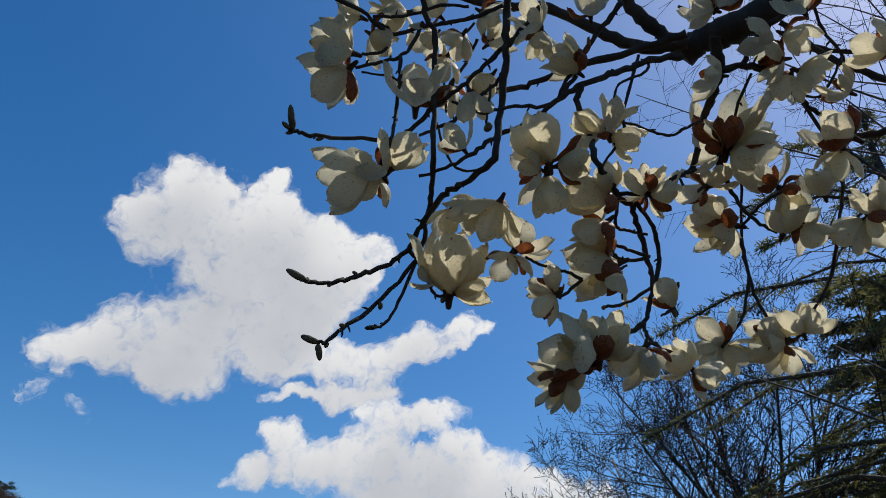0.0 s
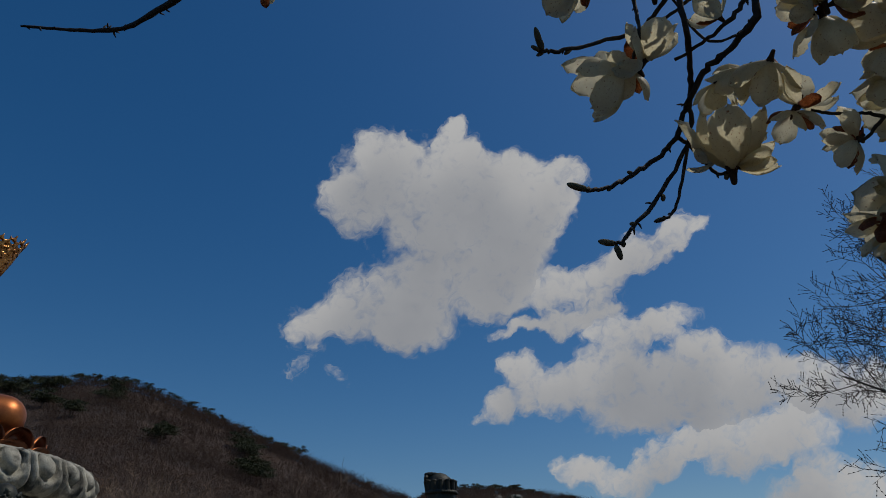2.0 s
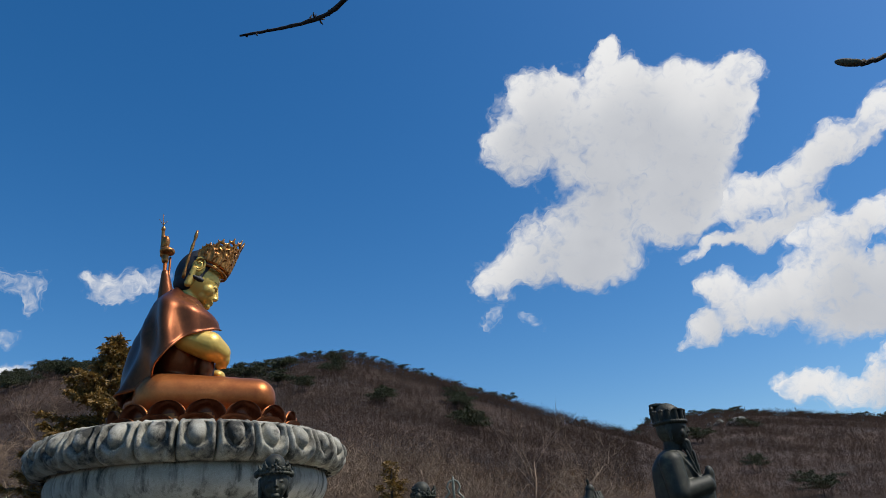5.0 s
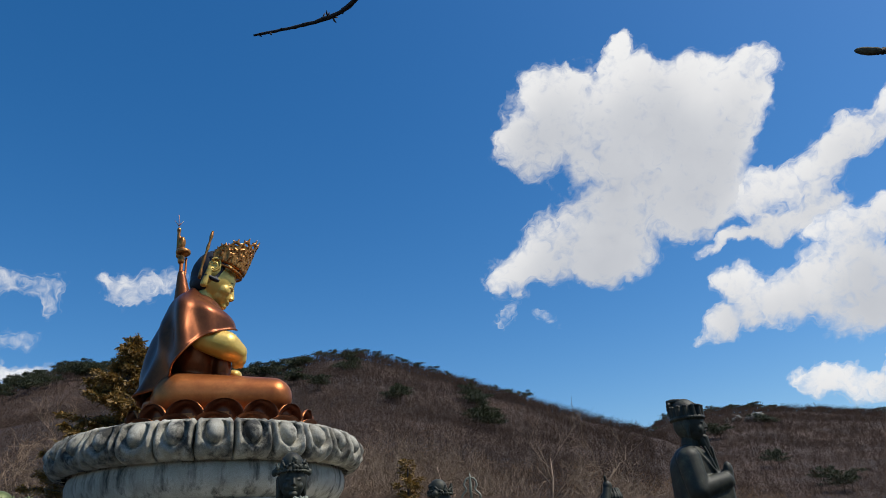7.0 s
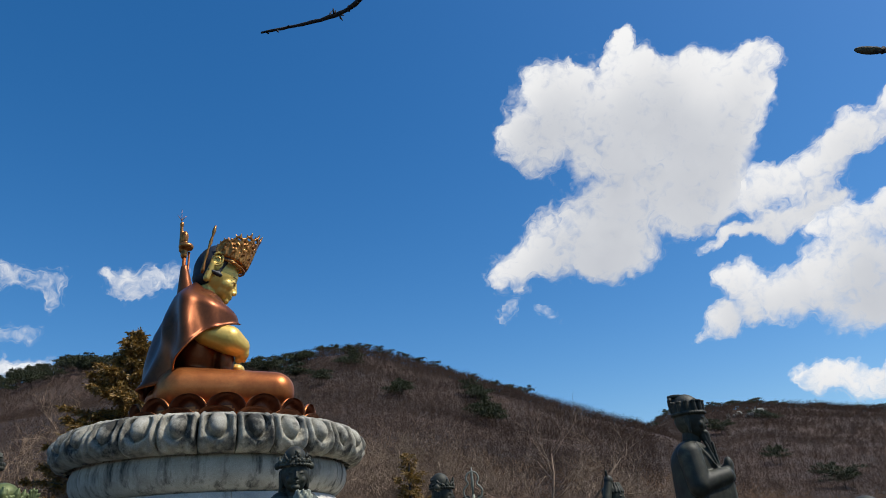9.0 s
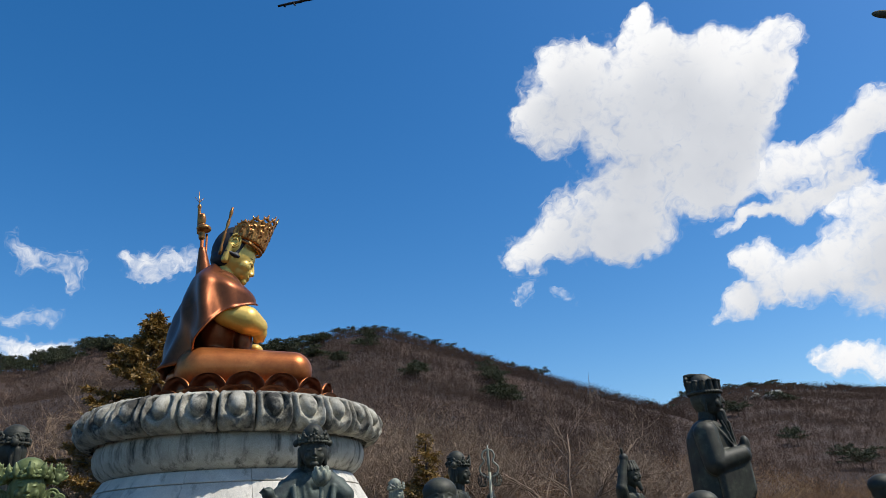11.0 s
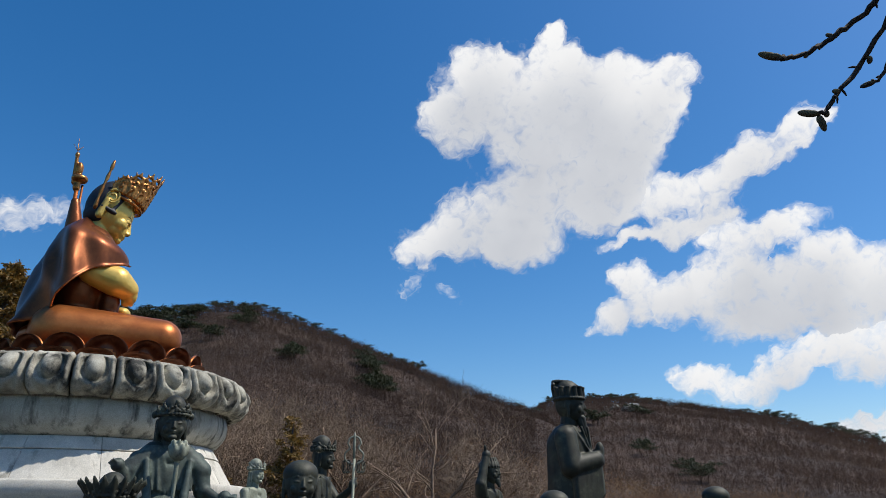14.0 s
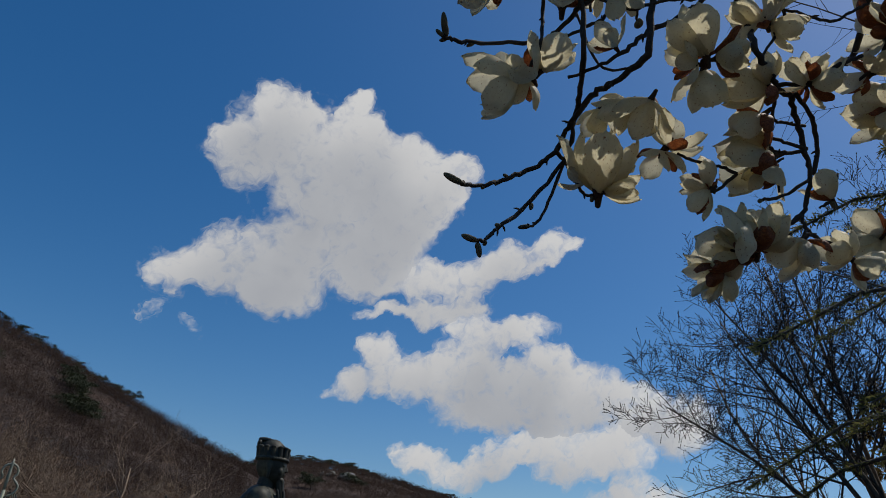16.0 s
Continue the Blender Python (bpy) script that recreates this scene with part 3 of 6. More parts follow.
# ---- the seated gilded figure: one mesh ----
def seated_figure():
    whole = bmesh.new()
    robe = bmesh.new()
    limb(robe, (-0.70, -0.74, 4.62), 0.46, (0.98, -0.80, 4.60), 0.385, 3)
    limb(robe, (-0.70, 0.74, 4.62), 0.46, (0.98, 0.80, 4.60), 0.385, 3)
    limb(robe, (1.00, -0.75, 4.55), 0.33, (1.10, 0.45, 4.50), 0.26, 3)
    ball(robe, (-0.15, 0, 4.60), (1.22, 1.15, 0.42))
    ball(robe, (-0.48, 0, 5.55), (0.62, 0.78, 0.95))
    ball(robe, (-0.46, 0, 6.25), (0.52, 0.92, 0.60))
    limb(robe, (-0.72, 0.85, 6.10), 0.34, (-0.92, 0.82, 7.70), 0.085, 3)
    ball(robe, (0.05, -0.52, 5.25), (0.18, 0.22, 0.35))
    pour(fused(robe, 0.035, 4), whole, 0)
    for f in whole.faces:                                   # waist and sleeve folds: darker copper that also paints in the shade under the arm
        if f.calc_center_median().z > 5.03:
            f.material_index = 5
    # the cloak: open in front, its hem falling from the chest to the back
    nt, ns = 72, 30
    layers = []
    for off in (0.0, 0.045):
        grid = []
        for i in range(nt + 1):
            th = radians(-33 - 294 * i / nt)
            c, s = math.cos(th), math.sin(th)
            back = 0.5 - 0.5 * c
            hem = 5.99 - 0.26 * smoothstep(0.0, 0.42, back) - 1.06 * smoothstep(0.36, 0.93, back)
            row = []
            for k in range(ns + 1):
                f = k / ns
                top = 6.84 - 0.20 * c
                z = top + (hem - top) * (f ** 1.12)
                drop = (top - z)
                spread = 0.30 + 0.70 * math.sin(min(1, drop / 0.62) * math.pi / 2) ** 1.15
                flare = 0.10 * max(0, drop - 0.6)
                fold = (0.034 * math.sin(th * 9 + 1.3 * math.sin(z * 2.1)) + 0.050 * math.sin(th * 5.0 + z * 1.9) + 0.05 * max(0, math.sin(th * 3.2 + z * 2.6 + 0.8)) ** 4) * min(1, drop / 1.1) * (1.0 + 0.9 * smoothstep(0.35, 0.75, back))
                rx = (0.62 if c < 0 else 0.80) * spread + flare * (2.0 if c < 0 else 0.5) + fold - off
                ry = 1.13 * spread + flare * 0.9 + fold - off
                lip = 0.045 * smoothstep(0.955, 1.0, f)
                row.append(whole.verts.new((-0.46 + (rx + lip) * c, (ry + lip) * s, z - off * 0.3)))
            grid.append(row)
        layers.append(grid)
        for i in range(nt):
            for k in range(ns):
                f = whole.faces.new((grid[i][k], grid[i + 1][k], grid[i + 1][k + 1], grid[i][k + 1]))
                f.smooth, f.material_index = True, 5
    a, c = layers
    for i in range(nt):
        whole.faces.new((a[i][ns], a[i + 1][ns], c[i + 1][ns], c[i][ns]))
        whole.faces.new((a[i + 1][0], a[i][0], c[i][0], c[i + 1][0]))
    for k in range(ns):
        whole.faces.new((a[0][k], a[0][k + 1], c[0][k + 1], c[0][k]))
        whole.faces.new((a[nt][k + 1], a[nt][k], c[nt][k], c[nt][k + 1]))
    # gilded skin
    bow = Matrix.Translation((-0.34, 0, 7.06)) @ pose(0, 0, 0, 0, 13, 0) @ Matrix.Translation((0.34, 0, -7.06))
    arm = bmesh.new()
    skin = bmesh.new()
    limb(skin, (-0.36, 0, 6.55), 0.27, (-0.30, 0, 7.05), 0.225, 3)
    ball(skin, (-0.20, 0, 7.24), (0.37, 0.345, 0.47), (0, 12, 0), 4)
    ball(skin, (-0.06, 0, 6.96), (0.22, 0.255, 0.24), (0, 10, 0))
    ball(skin, (-0.02, -0.16, 7.05), (0.16, 0.14, 0.15))
    ball(skin, (-0.02, 0.16, 7.05), (0.16, 0.14, 0.15))
    limb(skin, (0.155, 0, 7.18), 0.028, (0.20, 0, 6.965), 0.050)
    ball(skin, (0.185, 0, 6.945), (0.05, 0.075, 0.035))
    ball(skin, (0.135, 0, 6.865), (0.045, 0.085, 0.026))
    ball(skin, (0.125, 0, 6.820), (0.045, 0.070, 0.026))
    ball(skin, (0.05, 0, 6.755), (0.09, 0.10, 0.07))
    for sgn in (-1, 1):
        ball(skin, (0.125, sgn * 0.135, 7.145), (0.05, 0.085, 0.030), (0, 0, sgn * 25))
        ball(skin, (-0.30, sgn * 0.345, 7.42), (0.145, 0.05, 0.20), (0, -8, 0))
        limb(skin, (-0.36, sgn * 0.35, 7.35), 0.075, (-0.40, sgn * 0.34, 7.02), 0.075)
    limb(arm, (-0.32, -0.80, 5.74), 0.24, (0.08, -0.78, 5.62), 0.28, 3)
    limb(arm, (0.08, -0.78, 5.62), 0.28, (0.30, -0.66, 5.52), 0.20, 3)
    ball(arm, (0.37, -0.60, 5.43), (0.13, 0.17, 0.18))
    limb(arm, (0.34, -0.62, 5.40), 0.11, (0.31, -0.57, 5.30), 0.09)
    limb(arm, (0.41, -0.52, 5.42), 0.07, (0.40, -0.47, 5.31), 0.06)
    ball(arm, (0.30, 0.35, 5.30), (0.16, 0.25, 0.13))
    pour(fused(arm, 0.02, 2), whole, 1)
    pour(fused(skin, 0.018, 5), whole, 1, bow)
    # ear hollows: spiral folds
    for sgn in (-1, 1):
        for r0, dz in ((0.115, 0.03), (0.060, 0.0)):
            pts = [bow @ Vector((-0.30 + r0 * math.cos(t) * 0.9, sgn * 0.395, 7.44 + dz + r0 * 1.25 * math.sin(t))) for t in np.linspace(-2.3, 2.6, 16)]
            vs, fs = [], []
            tube(vs, fs, pts, [0.022] * 16, 6)
            bv = [whole.verts.new(v) for v in vs]
            for f in fs:
                nf = whole.faces.new([bv[q] for q in f])
                nf.material_index, nf.smooth = 1, True
    # hair
    hair = bmesh.new()
    ball(hair, (-0.37, 0, 7.42), (0.375, 0.368, 0.52), (0, 10, 0), 4)
    ball(hair, (-0.42, 0, 7.12), (0.30, 0.34, 0.26))
    limb(hair, (-0.14, -0.30, 7.52), 0.06, (-0.22, -0.330, 7.16), 0.045)
    limb(hair, (-0.14, 0.30, 7.52), 0.06, (-0.22, 0.330, 7.16), 0.045)
    limb(hair, (-0.16, -0.345, 7.16), 0.045, (-0.40, -0.375, 7.20), 0.045)
    pour(fused(hair, 0.02, 2), whole, 2, bow)
    # brows and eyelids
    for sgn in (-1, 1):
        for z, x, r in ((7.215, 0.150, 0.010), (7.118, 0.158, 0.008)):
            vs, fs = [], []
            pts = [bow @ Vector((x + 0.012 - 0.42 * (0.05 + t * 0.2) ** 1.35, sgn * (0.05 + 0.21 * t), z + (0.03 if r > 0.009 else 0.0) * math.sin(t * 3.1))) for t in np.linspace(0, 1, 9)]
            tube(vs, fs, pts, [r * (1.15 - t * 0.7) for t in np.linspace(0, 1, 9)], 5)
            bv = [whole.verts.new(v) for v in vs]
            for f in fs:
                nf = whole.faces.new([bv[q] for q in f])
                nf.material_index = 3
    # crown: a tilted band of pierced leaf plates
    tilt = bow @ pose(-0.15, 0, 7.50, 0, 5, 0)
    orn = bmesh.new()
    for k in range(60):
        a0 = radians(-118 + 236 * k / 59)
        ball(orn, (0.40 * math.cos(a0), 0.385 * math.sin(a0), 0.0), 0.034, fine=1)
        ball(orn, (0.41 * math.cos(a0), 0.395 * math.sin(a0), 0.075), 0.030, fine=1)
    for deg, tall in ((-104, 0.34), (-78, 0.50), (-52, 0.62), (-26, 0.70), (0, 0.76), (26, 0.70), (52, 0.62), (78, 0.50), (104, 0.34)):
        a0 = radians(deg)
        d = Vector((math.cos(a0), math.sin(a0), 0))
        side = Vector((-d.y, d.x, 0))

        def on_plate(u, h):
            return d * (0.41 + 0.05 * h * h) + side * u + Vector((0, 0, 0.09 + tall * h))

        # a pierced, pointed leaf: two cusped rims, paired scrolls, a jewel and a flame tip
        for sgn in (-1, 1):
            rim = [on_plate(sgn * 0.155 * math.sin(math.pi * (0.30 + 0.70 * q / 9)) ** 0.7, q / 9) for q in range(10)]
            for p, q in zip(rim, rim[1:]):
                limb(orn, p, 0.024, q, 0.022, 1)
            for q in (2, 4, 6, 8):
                limb(orn, rim[q], 0.026, rim[q] + side * sgn * 0.045 + Vector((0, 0, 0.05)), 0.010, 1)
            for cu, ch, r in ((0.070, 0.22, 0.060), (0.065, 0.50, 0.050), (0.035, 0.74, 0.034)):
                ring = [on_plate(sgn * cu + r * math.cos(t), ch + r * math.sin(t) / tall) for t in np.linspace(0, 5.4, 9)]
                for p, q in zip(ring, ring[1:]):
                    limb(orn, p, 0.016, q, 0.016, 1)
        for q in range(6):
            for u in (-0.5, 0.5):
                ball(orn, on_plate(u * 0.20 * (1 - q / 8), 0.08 + q * 0.13) - d * 0.035, (0.06, 0.075, 0.06), (0, 0, deg), 1)
        ball(orn, on_plate(0, 0.36) + d * 0.02, (0.036, 0.036, 0.052), fine=2)
        ball(orn, on_plate(0, 0.64) + d * 0.02, 0.026, fine=1)
        limb(orn, on_plate(0, 0.0), 0.035, on_plate(0, 0.5), 0.018, 1)
        limb(orn, on_plate(0, 0.92), 0.040, on_plate(0, 1.10), 0.014, 1)
    pour(fused(orn, 0.0125, 1), whole, 4, tilt)
    # hanging ribbon beside the ear, seen edge on
    vs, fs = [], []
    tube(vs, fs, smooth_path([(-0.30, -0.44, 8.18), (-0.36, -0.45, 7.86), (-0.44, -0.45, 7.50), (-0.50, -0.45, 7.10)], 5),
         [0.022 + 0.018 * math.sin(i * 0.8) ** 2 for i in range(16)], 6)
    # staff with its finial, on the far side
    tube(vs, fs, [Vector((-0.88, 0.80, 4.30)), Vector((-0.94, 0.80, 8.0))], [0.045, 0.040], 10)
    tube(vs, fs, [Vector((-0.81, 0.86, 5.9)), Vector((-0.85, 0.86, 8.1))], [0.025, 0.025], 8)
    bv = [whole.verts.new(v) for v in vs]
    for f in fs:
        nf = whole.faces.new([bv[q] for q in f])
        nf.material_index, nf.smooth = (4 if max(f) < 100 else 0), True
    tip = bmesh.new()
    ball(tip, (-0.92, 0.80, 8.20), (0.17, 0.17, 0.10), fine=2)
    ball(tip, (-0.95, 0.80, 8.02), (0.08, 0.08, 0.13), fine=2)
    ball(tip, (-0.96, 0.80, 8.42), (0.08, 0.08, 0.17), fine=2)
    limb(tip, (-1.02, 0.80, 8.10), 0.05, (-1.05, 0.80, 8.72), 0.035)
    ball(tip, (-1.05, 0.80, 8.74), (0.05, 0.05, 0.07), fine=2)
    pour(fused(tip, 0.018, 1), whole, 4)
    vs, fs = [], []
    tube(vs, fs, [Vector((-1.05, 0.80, 8.7)), Vector((-1.08, 0.80, 9.12))], [0.010, 0.006], 5)
    for dx, dy in ((0.09, 0.02), (-0.10, -0.02), (0.02, 0.1)):
        tube(vs, fs, [Vector((-1.06, 0.80, 8.84)), Vector((-1.06 + dx, 0.80 + dy, 8.97))], [0.008, 0.005], 4)
    bv = [whole.verts.new(v) for v in vs]
    for f in fs:
        whole.faces.new([bv[q] for q in f]).material_index = 4
    bmesh.ops.recalc_face_normals(whole, faces=whole.faces[:])
    return whole


figure = part("seated_statue", seated_figure(), [COPPER, GOLD, DARK_HAIR, DARK_LINE, GILT, CLOAK_COPPER], None)
figure.matrix_world = PED @ pose(0, 0, 0.0)
tagged(figure, "large seated statue in copper robe with gilded face and tall crown", "statue")


# ---- the bronze figures round the pedestal ----
def face(bm, y=-0.43):
    """Nose, lids, lips and ears on a head about the origin, one unit high, looking to -y."""
    ball(bm, (0, -0.12, -0.04), (0.355, 0.345, 0.47), fine=4)
    limb(bm, (0, y - 0.015, 0.10), 0.026, (0, y - 0.075, -0.10), 0.048)
    ball(bm, (0, y - 0.045, -0.115), (0.072, 0.045, 0.034))
    ball(bm, (0, y - 0.005, -0.215), (0.088, 0.042, 0.022))
    ball(bm, (0, y + 0.005, -0.268), (0.066, 0.042, 0.024))
    ball(bm, (0, y + 0.06, -0.39), (0.13, 0.10, 0.085))
    for s in (-1, 1):
        ball(bm, (s * 0.155, y + 0.025, 0.035), (0.092, 0.045, 0.036), (0, s * -8, s * 18))
        limb(bm, (s * 0.05, y + 0.005, 0.125), 0.020, (s * 0.16, y + 0.012, 0.165), 0.020, 1)
        limb(bm, (s * 0.16, y + 0.012, 0.165), 0.020, (s * 0.27, y + 0.085, 0.125), 0.014, 1)
        ball(bm, (s * 0.17, y + 0.11, -0.15), (0.14, 0.10, 0.14))
        ball(bm, (s * 0.415, 0.02, -0.02), (0.045, 0.10, 0.19))
        limb(bm, (s * 0.415, 0.0, -0.12), 0.055, (s * 0.405, 0.0, -0.36), 0.05)


def head(bm, style):
    ball(bm, (0, 0, 0.05), (0.42, 0.46, 0.52), fine=4)
    ball(bm, (0, -0.12, -0.20), (0.33, 0.30, 0.32))
    face(bm)
    limb(bm, (0, 0.05, -0.3), 0.25, (0, 0.08, -0.85), 0.30)
    if style in ("crown", "tiara"):
        for k in range(30):
            a = 2 * math.pi * k / 30
            ball(bm, (0.47 * math.sin(a), -0.50 * math.cos(a), 0.30), 0.065, fine=1)
            if k % 2 == 0:
                ball(bm, (0.48 * math.sin(a), -0.51 * math.cos(a), 0.41), (0.07, 0.07, 0.09), fine=1)
        rnd = random.Random(3)
        for a, h in ((0, 0.36), (0.8, 0.24), (-0.8, 0.24), (1.7, 0.2), (-1.7, 0.2)):
            for q in range(16):
                f = rnd.random()
                w = 0.22 * (1 - f * f)
                aa = a + rnd.uniform(-w, w) * 1.6
                ball(bm, (0.48 * math.sin(aa), -0.52 * math.cos(aa), 0.38 + h * f), rnd.uniform(0.035, 0.06), fine=1)
        ball(bm, (0, 0.08, 0.54), (0.36, 0.40, 0.40) if style == "crown" else (0.42, 0.44, 0.34))
        for k in range(7):
            a = -1.2 + 0.4 * k
            limb(bm, (0.32 * math.sin(a), 0.04, 0.60 + 0.20 * math.cos(a)), 0.045, (0.30 * math.sin(a), 0.40, 0.55 + 0.2 * math.cos(a)), 0.04, 1)
        for s in (-1, 1):
            ball(bm, (s * 0.55, 0.05, 0.30), (0.09, 0.12, 0.12))
            limb(bm, (s * 0.36, 0.14, 0.1), 0.13, (s * 0.34, 0.20, -0.80), 0.13)
        for a in (0, 0.75, -0.75, 1.45, -1.45) if style == "tiara" else ():
            c, t = Vector((0.50 * math.sin(a), -0.54 * math.cos(a), 0.36)), Vector((0.54 * math.sin(a), -0.58 * math.cos(a), 0.68))
            limb(bm, c, 0.08, c.lerp(t, 0.45), 0.085)
            limb(bm, c.lerp(t, 0.45), 0.085, t, 0.02)
    elif style == "bald":
        ball(bm, (0, 0.03, 0.24), (0.455, 0.485, 0.36), fine=4)
    elif style == "official":
        for k in range(36):
            a = 2 * math.pi * k / 36
            ball(bm, (0.46 * math.sin(a), -0.49 * math.cos(a), 0.20), 0.062, fine=1)
        limb(bm, (0, 0.02, 0.24), 0.44, (0, 0.05, 0.42), 0.42, 3)
        for k in range(13):                                    # upright petals round the cap
            a = radians(-168 + 28 * k)
            limb(bm, (0.42 * math.sin(a), -0.45 * math.cos(a), 0.28), 0.085, (0.45 * math.sin(a), -0.48 * math.cos(a) + 0.02, 0.52), 0.070, 1)
            ball(bm, (0.45 * math.sin(a), -0.48 * math.cos(a) + 0.02, 0.55), (0.09, 0.09, 0.055), fine=1)
        for sx in (-0.16, 0.0, 0.16):                          # ridged crest arching over the crown from brow to nape
            arch = [Vector((sx, -0.42 + 0.10 * k, 0.52 + 0.27 * math.sin(k / 9 * 1.9))) for k in range(10)]
            for p, q in zip(arch, arch[1:]):
                limb(bm, p, 0.062, q, 0.062, 1)
        ball(bm, (0, 0.06, 0.56), (0.34, 0.42, 0.22))
        ball(bm, (0, 0.46, 0.66), (0.30, 0.10, 0.13), (14, 0, 0))
        limb(bm, (0, -0.40, -0.42), 0.10, (0, -0.52, -1.25), 0.04)
        limb(bm, (0, -0.30, -0.42), 0.14, (0, -0.45, -0.9), 0.08)
    elif style == "topknot":
        ball(bm, (0, 0.04, 0.25), (0.46, 0.49, 0.36))
        for k in range(12):
            a = radians(-110 + 20 * k)
            limb(bm, (0.43 * math.sin(a), -0.45 * math.cos(a), 0.22), 0.05, (0.30 * math.sin(a), -0.28 * math.cos(a), 0.60), 0.05, 1)
        limb(bm, (0, -0.35, -0.35), 0.14, (0, -0.45, -0.6), 0.08)


def folds(bm, x0, x1, y, z0, z1, count, r=0.05):
    for k in range(count):
        f = k / max(1, count - 1)
        x = x0 + (x1 - x0) * f
        limb(bm, (x, y + 0.12 * abs(x), z0), r, (x * 1.15, y + 0.10 * abs(x), z1), r * 1.3, 1)


def hand_shape(bm, at, to):
    at, to = Vector(at), Vector(to)
    ball(bm, at.lerp(to, 0.45), 0.20)
    d = (to - at)
    side = d.cross(Vector((0, 0, 1)))
    side = side.normalized() if side.length > 0.01 else Vector((1, 0, 0))
    for k in range(4):
        o = side * (k - 1.5) * 0.085
        limb(bm, at.lerp(to, 0.5) + o, 0.065, to + d * 0.18 + o * 1.2 + Vector((0, 0, -0.03 * k)), 0.045, 1)


def body(bm, style):
    if style == "standing":
        ball(bm, (0, 0.14, -1.02), (0.78, 0.52, 0.46))
        limb(bm, (0, 0.14, -1.3), 0.68, (0, 0.10, -3.2), 0.76, 3)
        limb(bm, (0, 0.10, -3.0), 0.76, (0, 0.05, -4.9), 0.92, 3)
        for s in (-1, 1):
            limb(bm, (s * 0.62, 0.12, -1.05), 0.36, (s * 0.78, -0.02, -1.95), 0.34, 3)
            limb(bm, (s * 0.78, -0.02, -1.95), 0.33, (s * 0.20, -0.72, -1.72), 0.26, 3)
            # the wide sleeve hangs in a swag from wrist to elbow
            for k in range(16):
                f = k / 15
                top = Vector((s * (0.16 + 0.62 * f), -0.76 + 0.62 * f, -1.80 - 0.12 * f))
                drop = 0.55 + 0.75 * math.sin(math.pi * (0.15 + 0.6 * f))
                limb(bm, top, 0.15, top + Vector((s * 0.02, -0.04, -drop)), 0.13, 2)
        ball(bm, (0, -0.80, -1.58), (0.26, 0.19, 0.24))
        ball(bm, (0, -0.86, -1.42), (0.20, 0.14, 0.26))
        for k in range(6):
            f = k / 5
            limb(bm, (-0.55 + 1.1 * f, -0.10 - 0.45 * math.sin(f * 3.14), -0.72), 0.05, (-0.30 + 0.6 * f, -0.62, -1.55), 0.04, 1)
        folds(bm, -0.6, 0.6, -0.72, -3.2, -4.9, 7)
    else:
        ball(bm, (0, 0.12, -0.98), (0.80, 0.42, 0.36))
        ball(bm, (0, 0.12, -1.65), (0.66, 0.46, 0.85))
        ball(bm, (0, -0.25, -2.75), (1.45, 1.10, 0.55))
        ball(bm, (0, 0.10, -2.55), (0.95, 0.70, 0.6))
        for k in range(8):
            f = k / 7
            limb(bm, (-0.70 + 0.5 * f, -0.16 - 0.10 * f, -0.78 - 0.02 * k), 0.045, (-0.62 + 0.85 * f, -0.30, -1.75 - 0.05 * k), 0.045, 1)
            limb(bm, (0.70 - 0.35 * f, -0.14 - 0.10 * f, -0.78), 0.045, (0.62 - 0.35 * f, -0.30, -1.9), 0.045, 1)
        if style == "offering":
            for s in (-1, 1):
                limb(bm, (s * 0.40, 0.12, -0.80), 0.34, (s * 1.00, 0.02, -1.35), 0.34, 3)
                limb(bm, (s * 0.95, 0.02, -1.30), 0.33, (s * 1.12, -0.02, -1.95), 0.26, 3)
                for k in range(5):
                    limb(bm, (s * (0.36 + 0.12 * k), -0.20 + 0.03 * k, -0.72 - 0.06 * k), 0.05, (s * (0.22 + 0.17 * k), -0.36 + 0.04 * k, -1.9), 0.06, 1)
                limb(bm, (s * 0.62, -0.30, -1.1), 0.10, (s * 0.50, -0.62, -2.3), 0.14)
            limb(bm, (-0.84, 0.08, -1.02), 0.27, (-1.05, -0.05, -1.85), 0.23)
            limb(bm, (-1.05, -0.05, -1.85), 0.21, (-1.28, -0.35, -1.35), 0.13)
            hand_shape(bm, (-1.28, -0.35, -1.32), (-1.55, -0.42, -1.12))
            limb(bm, (0.84, 0.08, -1.02), 0.27, (1.12, -0.10, -1.90), 0.23)
            limb(bm, (1.12, -0.10, -1.90), 0.21, (1.50, -0.50, -2.15), 0.13)
            hand_shape(bm, (1.50, -0.50, -2.15), (1.95, -0.62, -2.05))
        elif style == "raised":
            limb(bm, (-0.82, 0.05, -0.95), 0.30, (-1.05, -0.02, -0.55), 0.26)
            limb(bm, (-1.05, -0.02, -0.55), 0.24, (-0.70, -0.12, 0.55), 0.17)
            ball(bm, (-0.62, -0.12, 0.70), (0.22, 0.20, 0.22))
            limb(bm, (-0.68, -0.12, 0.8), 0.07, (-0.78, -0.14, 1.08), 0.06)
            limb(bm, (0.80, 0.05, -1.0), 0.29, (1.10, -0.15, -1.75), 0.22)
            limb(bm, (1.10, -0.15, -1.75), 0.20, (1.35, -0.60, -1.95), 0.16)
            ball(bm, (1.40, -0.68, -1.98), 0.22)
        elif style == "staff":
            limb(bm, (-0.82, 0.08, -1.02), 0.27, (-0.92, -0.1, -1.85), 0.24)
            limb(bm, (-0.92, -0.1, -1.85), 0.2, (-0.3, -0.75, -1.9), 0.15)
            limb(bm, (0.82, 0.08, -1.02), 0.27, (0.75, -0.50, -1.75), 0.23)
            limb(bm, (0.75, -0.50, -1.75), 0.2, (0.55, -1.15, -1.25), 0.14)
